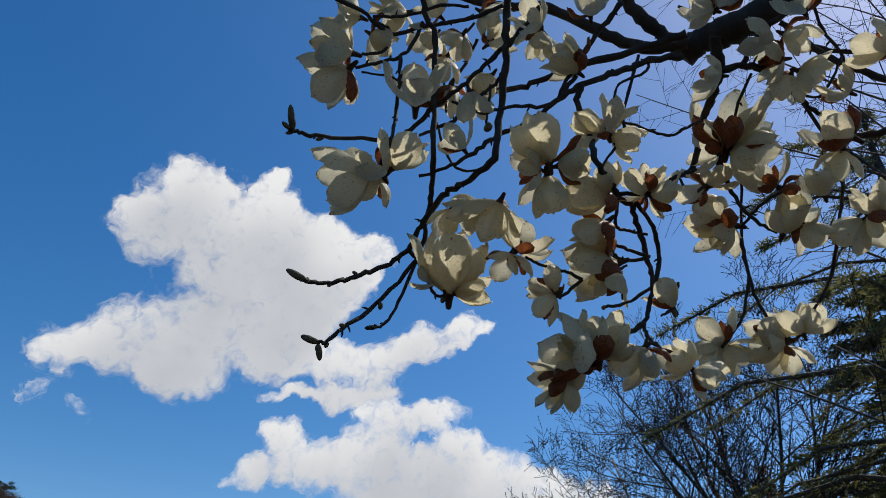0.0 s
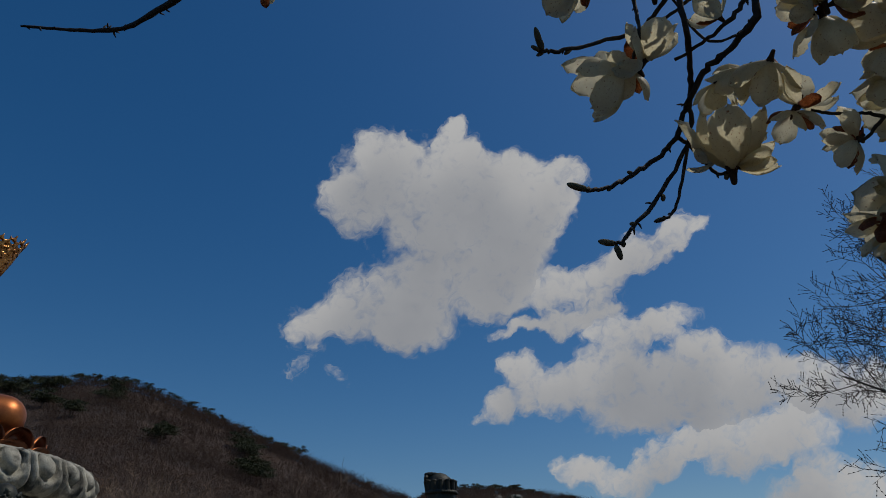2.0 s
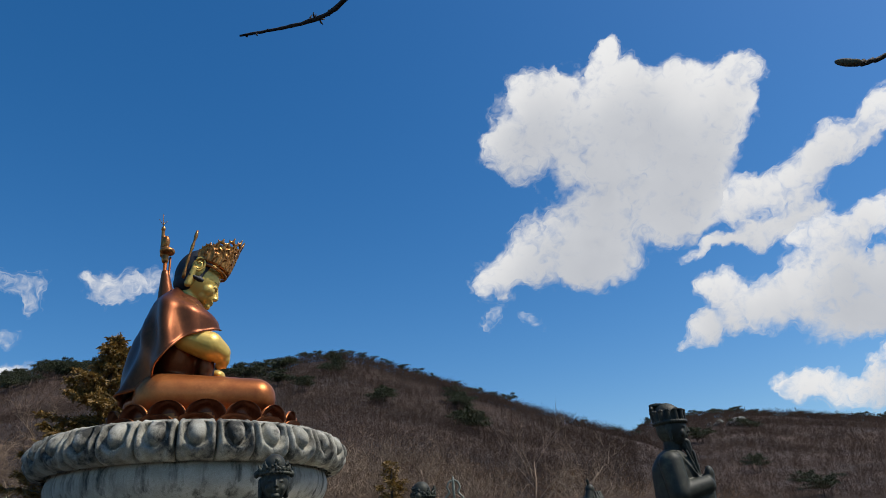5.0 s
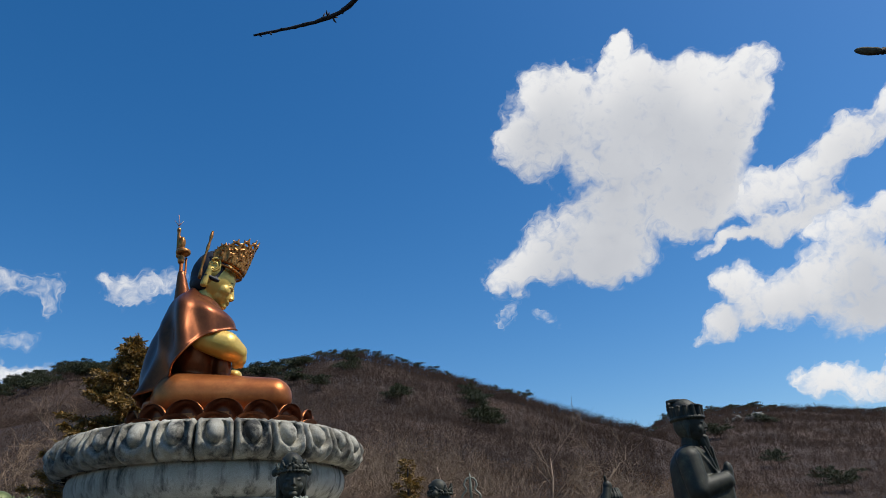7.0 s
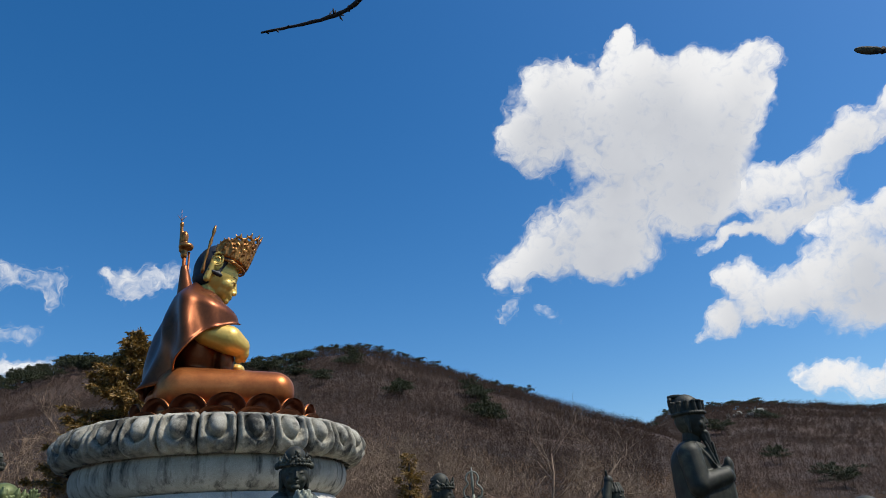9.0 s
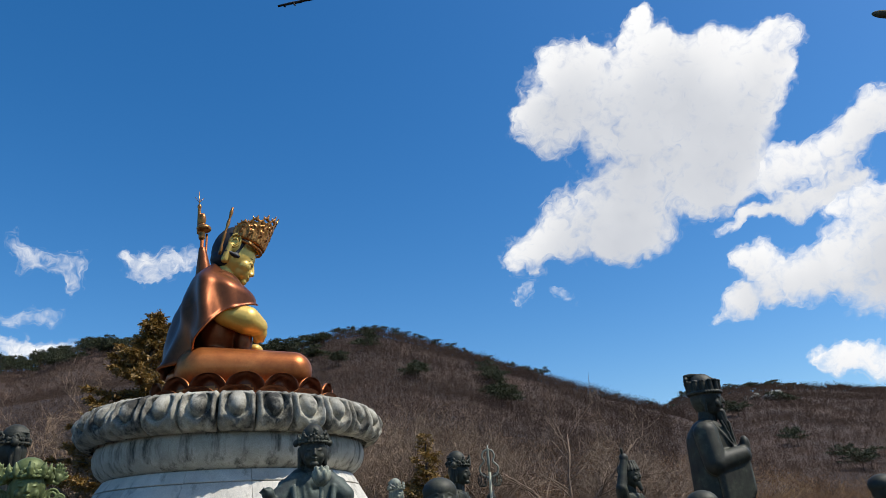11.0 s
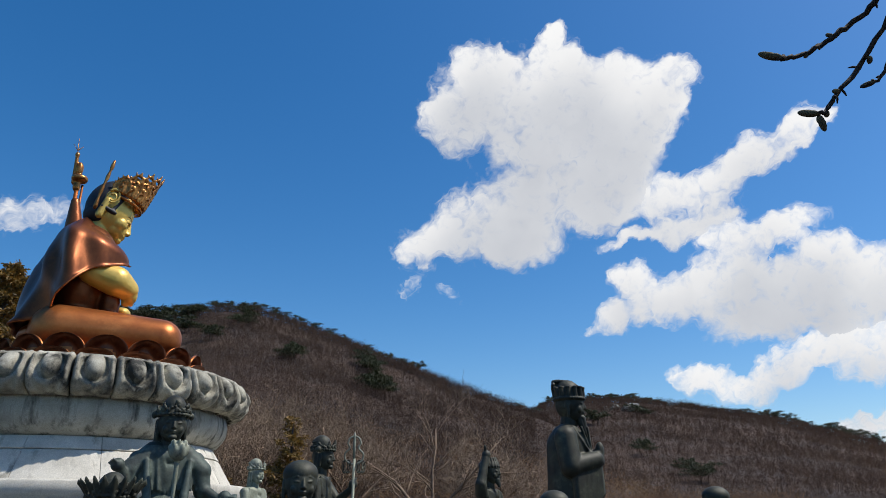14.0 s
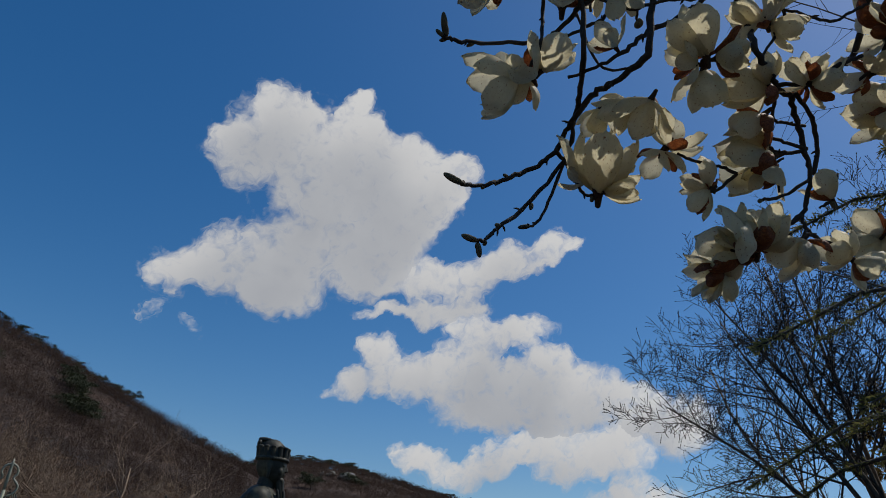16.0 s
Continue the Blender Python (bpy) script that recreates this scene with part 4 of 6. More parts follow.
            hand_shape(bm, (0.55, -1.15, -1.25), (0.55, -1.30, -0.85))
        else:
            for s in (-1, 1):
                limb(bm, (s * 0.80, 0.08, -1.02), 0.30, (s * 0.86, -0.15, -1.95), 0.26)
                limb(bm, (s * 0.86, -0.15, -1.95), 0.22, (s * 0.18, -0.72, -2.0), 0.16)


def side_scrolls(bm):
    for s in (-1, 1):
        for cx, cz, r in ((0.66, -0.20, 0.17), (0.86, -0.30, 0.13), (0.62, -0.48, 0.13)):
            for rr in (r, r * 0.5):
                pts = [Vector((s * (cx + rr * math.cos(t)), 0.12, cz + rr * 1.1 * math.sin(t))) for t in np.linspace(0, 5.6, 15)]
                for p, q in zip(pts, pts[1:]):
                    limb(bm, p, 0.042, q, 0.042, 1)
        # a flame-shaped leaf of openwork beside the brow
        for k in range(9):
            a = radians(-80 + 20 * k)
            rim = Vector((s * 0.76 + 0.21 * math.sin(a), 0.12, 0.26 + 0.40 * max(0.12, math.cos(a)) ** 1.5))
            limb(bm, (s * 0.76, 0.12, 0.14), 0.03, rim, 0.038, 1)
            limb(bm, rim, 0.05, rim + Vector((0.05 * math.sin(a), 0, 0.06)), 0.025, 1)
        ball(bm, (s * 0.76, 0.10, 0.28), (0.09, 0.06, 0.13))
        limb(bm, (s * 0.45, 0.12, 0.22), 0.07, (s * 0.74, 0.12, 0.14), 0.06)
        limb(bm, (s * 0.45, 0.12, -0.30), 0.07, (s * 0.55, 0.12, -0.55), 0.07)


def bronze_statue(at, top_z, unit, turn, head_style, body_style, material, label, extra=None, head_material=None):
    """A figure whose head is one unit high and whose highest point is at top_z, on a stone block down to the ground."""
    robe, bm = bmesh.new(), bmesh.new()
    head(bm, head_style)
    body(robe, body_style)
    if extra:
        extra(bm)
    skin = fused(bm, 0.018, 1)
    pour(fused(robe, 0.032, 3), skin)
    if head_material:
        for f in skin.faces:
            f.material_index = 1 if f.calc_center_median().z > -0.62 else 0
    lowest = min(v.co.z for v in skin.verts)
    m = Matrix.Translation((0, 0, -lowest)) @ Matrix.Identity(4)
    for v in skin.verts:
        v.co = (m @ v.co) * unit
    highest = max(v.co.z for v in skin.verts)
    foot = top_z - highest
    ob = part("statue", skin, [material, head_material] if head_material else material)
    ob.matrix_world = pose(at[0], at[1], foot, 0, 0, turn)
    tagged(ob, label, "statue", "bronze figures round the pedestal")
    block = bmesh.new()
    w = (1.55 if body_style != "standing" else 1.15) * unit
    bmesh.ops.create_cube(block, size=1, matrix=Matrix.LocRotScale((0, 0, foot / 2), None, (2 * w, 2 * w * 0.9, foot)))
    bmesh.ops.bevel(block, geom=block.edges[:], offset=0.02, segments=2, affect="EDGES")
    base = part("plinth", block, STONE_CLEAN, smooth=False)
    base.matrix_world = pose(at[0], at[1], 0, 0, 0, turn)
    tagged(base, "plain grey granite block under a bronze figure", "plinth", "granite plinths")
    return ob


bronze_statue((-2.15, 9.25), 3.01, 0.40, 20, "crown", "offering", VERDIGRIS, "blue-green bronze statue kneeling with open hands and crown", head_material=BRONZE)
bronze_statue((3.52, 10.93), 3.63, 0.49, 66, "official", "standing", BRONZE, "dark bronze standing statue of a bearded official in tall cap")
bronze_statue((-4.05, 6.33), 2.43, 0.315, 34, "tiara", "calm", OLIVE, "olive-green bronze statue with calm face and floral crown", extra=side_scrolls)
bronze_statue((-5.35, 7.95), 3.03, 0.36, -52, "crown", "calm", BRONZE, "dark bronze statue with rounded green headdress turned aside")
bronze_statue((-6.32, 8.45), 3.93, 0.44, 70, "official", "standing", BRONZE, "tall dark bronze standing statue in pointed cap")
bronze_statue((-0.40, 7.00), 2.07, 0.36, 14, "bald", "calm", BRONZE, "dark bronze statue of a shaven-headed monk")
bronze_statue((-0.30, 10.0), 2.62, 0.32, 75, "crown", "staff", BRONZE, "dark bronze crowned statue holding a ringed staff")
bronze_statue((-1.22, 10.43), 2.34, 0.235, 60, "crown", "calm", PALE_BRONZE, "pale weathered bronze statue draped in a robe")
bronze_statue((1.97, 9.80), 2.47, 0.30, 55, "topknot", "raised", BRONZE, "dark bronze fierce guardian statue with raised fist")
bronze_statue((2.10, 7.18), 1.81, 0.33, 18, "bald", "calm", BRONZE, "dark green bronze statue of a shaven-headed monk looking aside")
bronze_statue((4.46, 8.38), 1.90, 0.33, 75, "bald", "calm", BRONZE, "dark green bronze bald statue turned in profile")
bronze_statue((1.42, 7.30), 1.66, 0.30, 10, "bald", "calm", BRONZE, "dark bronze statue with smooth rounded head")


# the ringed staff in front of the crowned figure
def ringed_staff():
    staff = empty("ringed_staff", pose(0.12, 9.88, 0), "tall pale bronze staff with looped head and hanging rings", "staff")
    vs, fs = [], []
    tube(vs, fs, [Vector((0, 0, 0)), Vector((0.005, 0, 2.30))], [0.022, 0.020], 10)
    link_mesh("shaft", vs, fs, PALE_BRONZE, True, staff)
    vs, fs = [], []
    for sx in (-1, 1):
        tube(vs, fs, smooth_path([(0, 0, 2.22), (sx * 0.10, 0, 2.27), (sx * 0.125, 0, 2.36), (sx * 0.06, 0, 2.44), (sx * 0.085, 0, 2.50), (sx * 0.06, 0, 2.57), (0, 0, 2.60)], 5), [0.013] * 31, 7)
    tube(vs, fs, [Vector((0, 0, 2.28)), Vector((0, 0, 2.46)), Vector((0, 0, 2.60)), Vector((0, 0, 2.66))], [0.016, 0.020, 0.016, 0.003], 8)
    link_mesh("looped_head", vs, fs, PALE_BRONZE, True, staff)
    for k in range(6):
        sx = -1 if k < 3 else 1
        vs, fs = [], []
        c = Vector((sx * (0.075 + 0.02 * (k % 3)), 0.02 * (k % 3 - 1), 2.20))
        ring = [c + Vector((0.040 * math.cos(t), 0.02 * math.sin(t), 0.085 * math.sin(t))) for t in np.linspace(0, 6.283, 17)]
        tube(vs, fs, ring, [0.008] * 17, 5)
        link_mesh("ring", vs, fs, BRONZE, True, staff)


ringed_staff()


# the lotus bud that the kneeling figure holds, and a leafy crown of the figure before it
def lotus_bud():
    bm = bmesh.new()
    ball(bm, (0, 0, 0.08), (0.105, 0.105, 0.12))
    for ring, (r, z, h) in enumerate(((0.085, 0.05, 0.11), (0.06, 0.09, 0.13))):
        for k in range(7):
            a = 2 * math.pi * (k + 0.5 * ring) / 7
            ball(bm, (r * math.cos(a), r * math.sin(a), z + 0.03), (0.035, 0.035, h * 0.75), (0, 14, math.degrees(a)), 2)
    limb(bm, (0, 0, -0.45), 0.022, (0, 0, 0.02), 0.03)
    ob = part("lotus_bud", fused(bm, 0.010, 1), PALE_BRONZE)
    ob.matrix_world = pose(-1.96, 8.90, 2.22)
    tagged(ob, "grey-pink bronze lotus bud on a stem held by the kneeling statue", "lotus bud")


lotus_bud()


def leafy_crown(bm):
    rnd = random.Random(8)
    for k in range(13):
        a = -1.9 + 3.8 * k / 12
        h = 0.20 + 0.14 * math.cos(a * 0.8)
        root_at = Vector((0.60 * math.sin(a), -0.60 * math.cos(a), 0.40))
        tip = root_at + Vector((0.22 * math.sin(a), -0.12 * math.cos(a), h))
        limb(bm, root_at, 0.05, tip, 0.02, 1)
        for q in range(7):
            f = 0.15 + 0.8 * q / 6
            for s in (-1, 1):
                c = root_at.lerp(tip, f)
                limb(bm, c, 0.035, c + Vector((math.cos(a) * s * 0.13 * (1.1 - f), math.sin(a) * s * 0.13 * (1.1 - f), 0.09)), 0.015, 1)
    for q in range(70):
        a = rnd.uniform(-1.8, 1.8)
        ball(bm, (0.56 * math.sin(a), -0.58 * math.cos(a), rnd.uniform(0.28, 0.62)), rnd.uniform(0.04, 0.075), fine=1)


bronze_statue((-2.14, 7.22), 1.97, 0.36, 20, "crown", "calm", BRONZE, "dark bronze statue with an ornate leafy crown", extra=leafy_crown)


# ---- the magnolia: boughs from the limb overhead ----
BOUGHS = []
BOUGHS.append(([(1.606, -0.053, 3.346), (1.650, 0.084, 3.301), (1.677, 0.209, 3.257), (1.693, 0.287, 3.225), (1.664, 0.399, 3.215), (1.634, 0.464, 3.215), (1.628, 0.519, 3.198)], 0.0483, 0.0341))
BOUGHS.append(([(1.367, 0.534, 3.372), (1.456, 0.550, 3.311), (1.543, 0.533, 3.258), (1.617, 0.515, 3.208)], 0.0171, 0.0213))
BOUGHS.append(([(1.585, 0.478, 3.183), (1.523, 0.564, 3.193), (1.420, 0.625, 3.237), (1.276, 0.691, 3.290), (1.210, 0.753, 3.293), (1.145, 0.795, 3.300), (1.075, 0.830, 3.310)], 0.0185, 0.0085))
BOUGHS.append(([(1.526, 0.443, 3.136), (1.474, 0.542, 3.134), (1.387, 0.686, 3.122), (1.322, 0.789, 3.102), (1.275, 0.849, 3.093), (1.221, 0.880, 3.103)], 0.0114, 0.0064))
BOUGHS.append(([(1.527, 0.470, 3.077), (1.455, 0.513, 3.046), (1.397, 0.557, 3.007), (1.323, 0.621, 2.959), (1.289, 0.674, 2.922), (1.263, 0.755, 2.891), (1.238, 0.830, 2.892), (1.183, 0.848, 2.820), (1.169, 0.940, 2.819), (1.135, 1.009, 2.819)], 0.0092, 0.0043))
BOUGHS.append(([(1.307, 0.622, 2.979), (1.282, 0.686, 2.917), (1.223, 0.771, 2.934), (1.190, 0.839, 2.946), (1.138, 0.889, 2.990)], 0.0057, 0.0036))
BOUGHS.append(([(1.344, 0.493, 3.154), (1.324, 0.554, 3.092), (1.307, 0.600, 3.028), (1.295, 0.629, 2.985), (1.289, 0.674, 2.922)], 0.0071, 0.0043))
BOUGHS.append(([(1.194, 0.614, 3.141), (1.188, 0.668, 3.115), (1.179, 0.720, 3.086), (1.165, 0.768, 3.063), (1.154, 0.810, 3.039), (1.131, 0.881, 3.010), (1.113, 0.939, 2.982)], 0.0078, 0.0050))
BOUGHS.append(([(0.962, 0.813, 3.262), (1.012, 0.863, 3.218), (1.054, 0.870, 3.168), (1.094, 0.911, 3.040), (1.110, 0.917, 2.858), (1.174, 1.006, 2.804), (1.217, 1.080, 2.760), (1.241, 1.149, 2.685), (1.176, 1.223, 2.552), (1.094, 1.243, 2.455), (1.063, 1.246, 2.417), (1.043, 1.247, 2.409)], 0.0085, 0.0046))
BOUGHS.append(([(1.112, 0.646, 3.191), (1.158, 0.703, 3.135), (1.185, 0.742, 3.044), (1.217, 0.795, 2.930), (1.216, 0.820, 2.799), (1.218, 0.933, 2.792), (1.208, 1.000, 2.789), (1.213, 1.101, 2.752), (1.215, 1.156, 2.705), (1.176, 1.203, 2.662), (1.115, 1.235, 2.617), (1.047, 1.250, 2.575), (0.989, 1.254, 2.562), (0.973, 1.255, 2.564)], 0.0100, 0.0050))
BOUGHS.append(([(1.215, 1.156, 2.705), (1.241, 1.149, 2.685)], 0.0057, 0.0057))
BOUGHS.append(([(1.242, 1.150, 2.682), (1.221, 1.200, 2.551), (1.196, 1.215, 2.498), (1.160, 1.229, 2.482)], 0.0046, 0.0037))
BOUGHS.append(([(1.244, 1.148, 2.682), (1.271, 1.143, 2.635), (1.295, 1.128, 2.587), (1.313, 1.103, 2.580)], 0.0043, 0.0043))
BOUGHS.append(([(1.096, 0.909, 3.039), (1.110, 0.936, 2.988), (1.097, 0.989, 2.956), (1.073, 1.040, 2.932), (0.996, 1.079, 2.911), (0.883, 1.100, 2.867), (0.825, 1.101, 2.849), (0.812, 1.100, 2.847)], 0.0068, 0.0046))
BOUGHS.append(([(1.117, 0.997, 2.938), (1.145, 0.942, 2.947), (1.164, 0.886, 2.955), (1.175, 0.822, 2.982), (1.188, 0.773, 3.001), (1.189, 0.747, 3.030)], 0.0046, 0.0043))
BOUGHS.append(([(1.075, 1.043, 2.929), (1.050, 1.018, 2.836), (1.052, 1.055, 2.816)], 0.0046, 0.0036))
BOUGHS.append(([(1.006, 0.949, 3.116), (1.026, 0.972, 3.043), (1.044, 1.005, 2.978), (1.030, 0.987, 2.859), (1.039, 1.054, 2.817)], 0.0057, 0.0043))
BOUGHS.append(([(0.915, 1.009, 3.058), (0.975, 0.975, 3.098), (1.004, 0.952, 3.113), (1.022, 0.920, 3.146), (1.022, 0.879, 3.197)], 0.0050, 0.0050))
BOUGHS.append(([(0.932, 1.007, 3.052), (1.000, 0.979, 3.060), (1.031, 0.966, 3.049)], 0.0031, 0.0028))
BOUGHS.append(([(0.748, 0.949, 3.171), (0.878, 0.951, 3.195), (0.965, 0.944, 3.168), (1.023, 0.887, 3.187), (1.065, 0.833, 3.186), (1.105, 0.766, 3.175), (1.134, 0.691, 3.168)], 0.0057, 0.0057))
BOUGHS.append(([(0.910, 0.946, 3.194), (0.983, 0.898, 3.211), (1.036, 0.822, 3.221), (1.084, 0.765, 3.198)], 0.0043, 0.0043))
BOUGHS.append(([(0.918, 0.994, 3.100), (0.967, 0.967, 3.124), (0.962, 0.941, 3.175), (0.929, 0.947, 3.187)], 0.0043, 0.0034))
BOUGHS.append(([(1.160, 1.009, 3.067), (1.224, 0.993, 2.900), (1.276, 0.938, 2.874), (1.279, 0.876, 2.876)], 0.0036, 0.0036))
BOUGHS.append(([(1.168, 0.845, 3.282), (1.155, 0.927, 3.231), (1.168, 0.976, 3.145), (1.157, 1.023, 3.109)], 0.0043, 0.0031))
BOUGHS.append(([(1.181, 0.790, 3.000), (1.202, 0.827, 2.935), (1.213, 0.843, 2.915)], 0.0034, 0.0028))
BOUGHS.append(([(1.169, 0.832, 3.201), (1.169, 0.889, 3.140), (1.159, 0.947, 3.093), (1.180, 0.971, 3.041)], 0.0046, 0.0037))
BOUGHS.append(([(1.323, 0.621, 2.959), (1.327, 0.642, 2.918), (1.386, 0.661, 2.862), (1.369, 0.642, 2.767), (1.440, 0.659, 2.750), (1.480, 0.678, 2.735), (1.529, 0.672, 2.733)], 0.0078, 0.0071))
BOUGHS.append(([(1.529, 0.672, 2.733), (1.579, 0.696, 2.706), (1.627, 0.720, 2.656), (1.656, 0.732, 2.592), (1.642, 0.747, 2.515), (1.632, 0.755, 2.469), (1.650, 0.751, 2.436), (1.699, 0.736, 2.418), (1.741, 0.719, 2.403)], 0.0071, 0.0043))
BOUGHS.append(([(1.534, 0.664, 2.737), (1.612, 0.679, 2.712), (1.659, 0.705, 2.663), (1.663, 0.728, 2.594)], 0.0057, 0.0057))
BOUGHS.append(([(1.632, 0.754, 2.481), (1.568, 0.791, 2.427), (1.524, 0.825, 2.375), (1.489, 0.867, 2.337)], 0.0064, 0.0050))
BOUGHS.append(([(1.652, 0.736, 2.577), (1.597, 0.769, 2.529), (1.547, 0.797, 2.508)], 0.0043, 0.0037))
BOUGHS.append(([(1.471, 0.679, 2.736), (1.547, 0.630, 2.755), (1.585, 0.572, 2.788), (1.611, 0.537, 2.801)], 0.0057, 0.0050))
BOUGHS.append(([(1.488, 0.677, 2.735), (1.528, 0.724, 2.697), (1.574, 0.711, 2.694), (1.609, 0.696, 2.695)], 0.0043, 0.0036))
BOUGHS.append(([(1.551, 0.748, 2.662), (1.595, 0.733, 2.657), (1.638, 0.717, 2.652)], 0.0043, 0.0043))
BOUGHS.append(([(1.638, 0.717, 2.652), (1.589, 0.749, 2.634), (1.552, 0.760, 2.643)], 0.0043, 0.0043))
BOUGHS.append(([(1.500, 0.819, 2.576), (1.466, 0.841, 2.596), (1.427, 0.877, 2.613), (1.398, 0.905, 2.639)], 0.0043, 0.0036))
BOUGHS.append(([(1.500, 0.819, 2.576), (1.471, 0.849, 2.539), (1.457, 0.864, 2.532)], 0.0043, 0.0037))
BOUGHS.append(([(1.527, 0.798, 2.586), (1.568, 0.770, 2.606), (1.591, 0.752, 2.624)], 0.0034, 0.0034))
BOUGHS.append(([(1.427, 0.523, 3.054), (1.428, 0.584, 2.924), (1.452, 0.620, 2.873), (1.399, 0.653, 2.757)], 0.0043, 0.0031))
BOUGHS.append(([(1.454, 0.512, 3.050), (1.449, 0.530, 3.012), (1.399, 0.572, 2.972), (1.408, 0.604, 2.908)], 0.0037, 0.0028))
BOUGHS.append(([(1.421, 0.608, 2.897), (1.494, 0.583, 2.895), (1.564, 0.561, 2.899), (1.592, 0.529, 2.920), (1.613, 0.502, 2.934)], 0.0034, 0.0037))
BOUGHS.append(([(1.637, 0.755, 2.442), (1.631, 0.762, 2.416)], 0.0043, 0.0043))
BOUGHS.append(([(1.581, 0.763, 2.608), (1.587, 0.774, 2.536)], 0.0031, 0.0028))
BOUGHS.append(([(1.718, 0.702, 2.604), (1.703, 0.719, 2.535), (1.674, 0.734, 2.507)], 0.0036, 0.0028))
BOUGHS.append(([(1.590, 0.405, 3.140), (1.641, 0.440, 3.083), (1.670, 0.493, 3.033), (1.685, 0.541, 2.995), (1.727, 0.610, 2.913), (1.717, 0.641, 2.904)], 0.0142, 0.0057))
BOUGHS.append(([(1.641, 0.440, 3.083), (1.680, 0.376, 3.071), (1.733, 0.341, 3.033), (1.789, 0.328, 2.979), (1.823, 0.310, 2.948)], 0.0100, 0.0057))
BOUGHS.append(([(1.688, 0.407, 3.095), (1.671, 0.350, 3.130), (1.667, 0.304, 3.148), (1.676, 0.233, 3.160), (1.651, 0.183, 3.192)], 0.0071, 0.0071))
BOUGHS.append(([(1.723, 0.296, 3.197), (1.776, 0.276, 3.154), (1.847, 0.243, 3.093), (1.921, 0.177, 3.029), (2.020, 0.086, 2.927)], 0.0071, 0.0100))
BOUGHS.append(([(1.795, 0.307, 3.198), (1.860, 0.249, 3.151), (1.925, 0.156, 3.105), (1.973, 0.044, 3.070)], 0.0057, 0.0071))
BOUGHS.append(([(1.980, 0.093, 2.861), (1.931, 0.222, 2.895), (1.908, 0.285, 2.904), (1.902, 0.326, 2.896)], 0.0128, 0.0057))
BOUGHS.append(([(1.727, 0.201, 3.283), (1.807, 0.236, 3.206), (1.881, 0.236, 3.133), (1.928, 0.254, 3.078)], 0.0043, 0.0036))
BOUGHS.append(([(1.708, 0.525, 2.903), (1.761, 0.543, 2.833), (1.822, 0.535, 2.761), (1.867, 0.503, 2.718)], 0.0057, 0.0043))
BOUGHS.append(([(1.708, 0.516, 2.907), (1.727, 0.559, 2.862), (1.720, 0.622, 2.832), (1.679, 0.627, 2.874)], 0.0043, 0.0036))
BOUGHS.append(([(1.818, 0.566, 2.746), (1.821, 0.498, 2.783), (1.832, 0.441, 2.800), (1.820, 0.454, 2.809)], 0.0043, 0.0034))
BOUGHS.append(([(1.830, 0.576, 2.723), (1.874, 0.602, 2.639), (1.918, 0.609, 2.562), (1.965, 0.591, 2.491)], 0.0050, 0.0037))
BOUGHS.append(([(1.696, 0.387, 3.067), (1.731, 0.472, 2.997), (1.800, 0.522, 2.897), (1.875, 0.598, 2.755)], 0.0037, 0.0037))
BOUGHS.append(([(1.964, 0.397, 2.728), (1.983, 0.426, 2.684), (2.002, 0.465, 2.629), (2.013, 0.530, 2.565), (2.016, 0.592, 2.509)], 0.0048, 0.0037))
BOUGHS.append(([(1.811, 0.335, 2.999), (1.895, 0.335, 2.902), (1.951, 0.358, 2.820), (1.988, 0.405, 2.744)], 0.0050, 0.0043))
BOUGHS.append(([(1.874, 0.602, 2.639), (1.899, 0.652, 2.557), (1.897, 0.711, 2.502)], 0.0043, 0.0034))
BOUGHS.append(([(1.981, 0.288, 2.751), (1.979, 0.319, 2.742), (1.981, 0.345, 2.727)], 0.0043, 0.0034))
BOUGHS.append(([(2.041, 0.215, 2.780), (2.022, 0.299, 2.778), (1.973, 0.385, 2.813), (1.949, 0.427, 2.825), (1.945, 0.492, 2.797)], 0.0057, 0.0036))
BOUGHS.append(([(1.824, 0.222, 3.078), (1.850, 0.306, 3.026), (1.788, 0.365, 3.072)], 0.0036, 0.0031))
BOUGHS.append(([(1.648, 0.407, 3.291), (1.626, 0.443, 3.297), (1.577, 0.475, 3.321)], 0.0043, 0.0036))
BOUGHS.append(([(1.631, 0.401, 3.307), (1.641, 0.328, 3.321), (1.688, 0.217, 3.312)], 0.0057, 0.0071))
BOUGHS.append(([(-0.494, 1.604, 3.053), (-0.398, 1.597, 3.062), (-0.313, 1.578, 3.061), (-0.228, 1.548, 3.067), (-0.157, 1.491, 3.079), (-0.023, 1.376, 3.133), (0.269, 1.047, 3.222), (0.953, 0.466, 3.518), (1.313, 0.167, 3.502), (1.650, 0.084, 3.301)], 0.0034, 0.0139))
BOUGHS.append(([(0.148, 1.270, 3.083), (0.160, 1.141, 3.131), (0.953, 0.466, 3.518)], 0.0031, 0.0046))
BLOOMS = []    # foot of each flower, the way it points, its length, how far it has opened
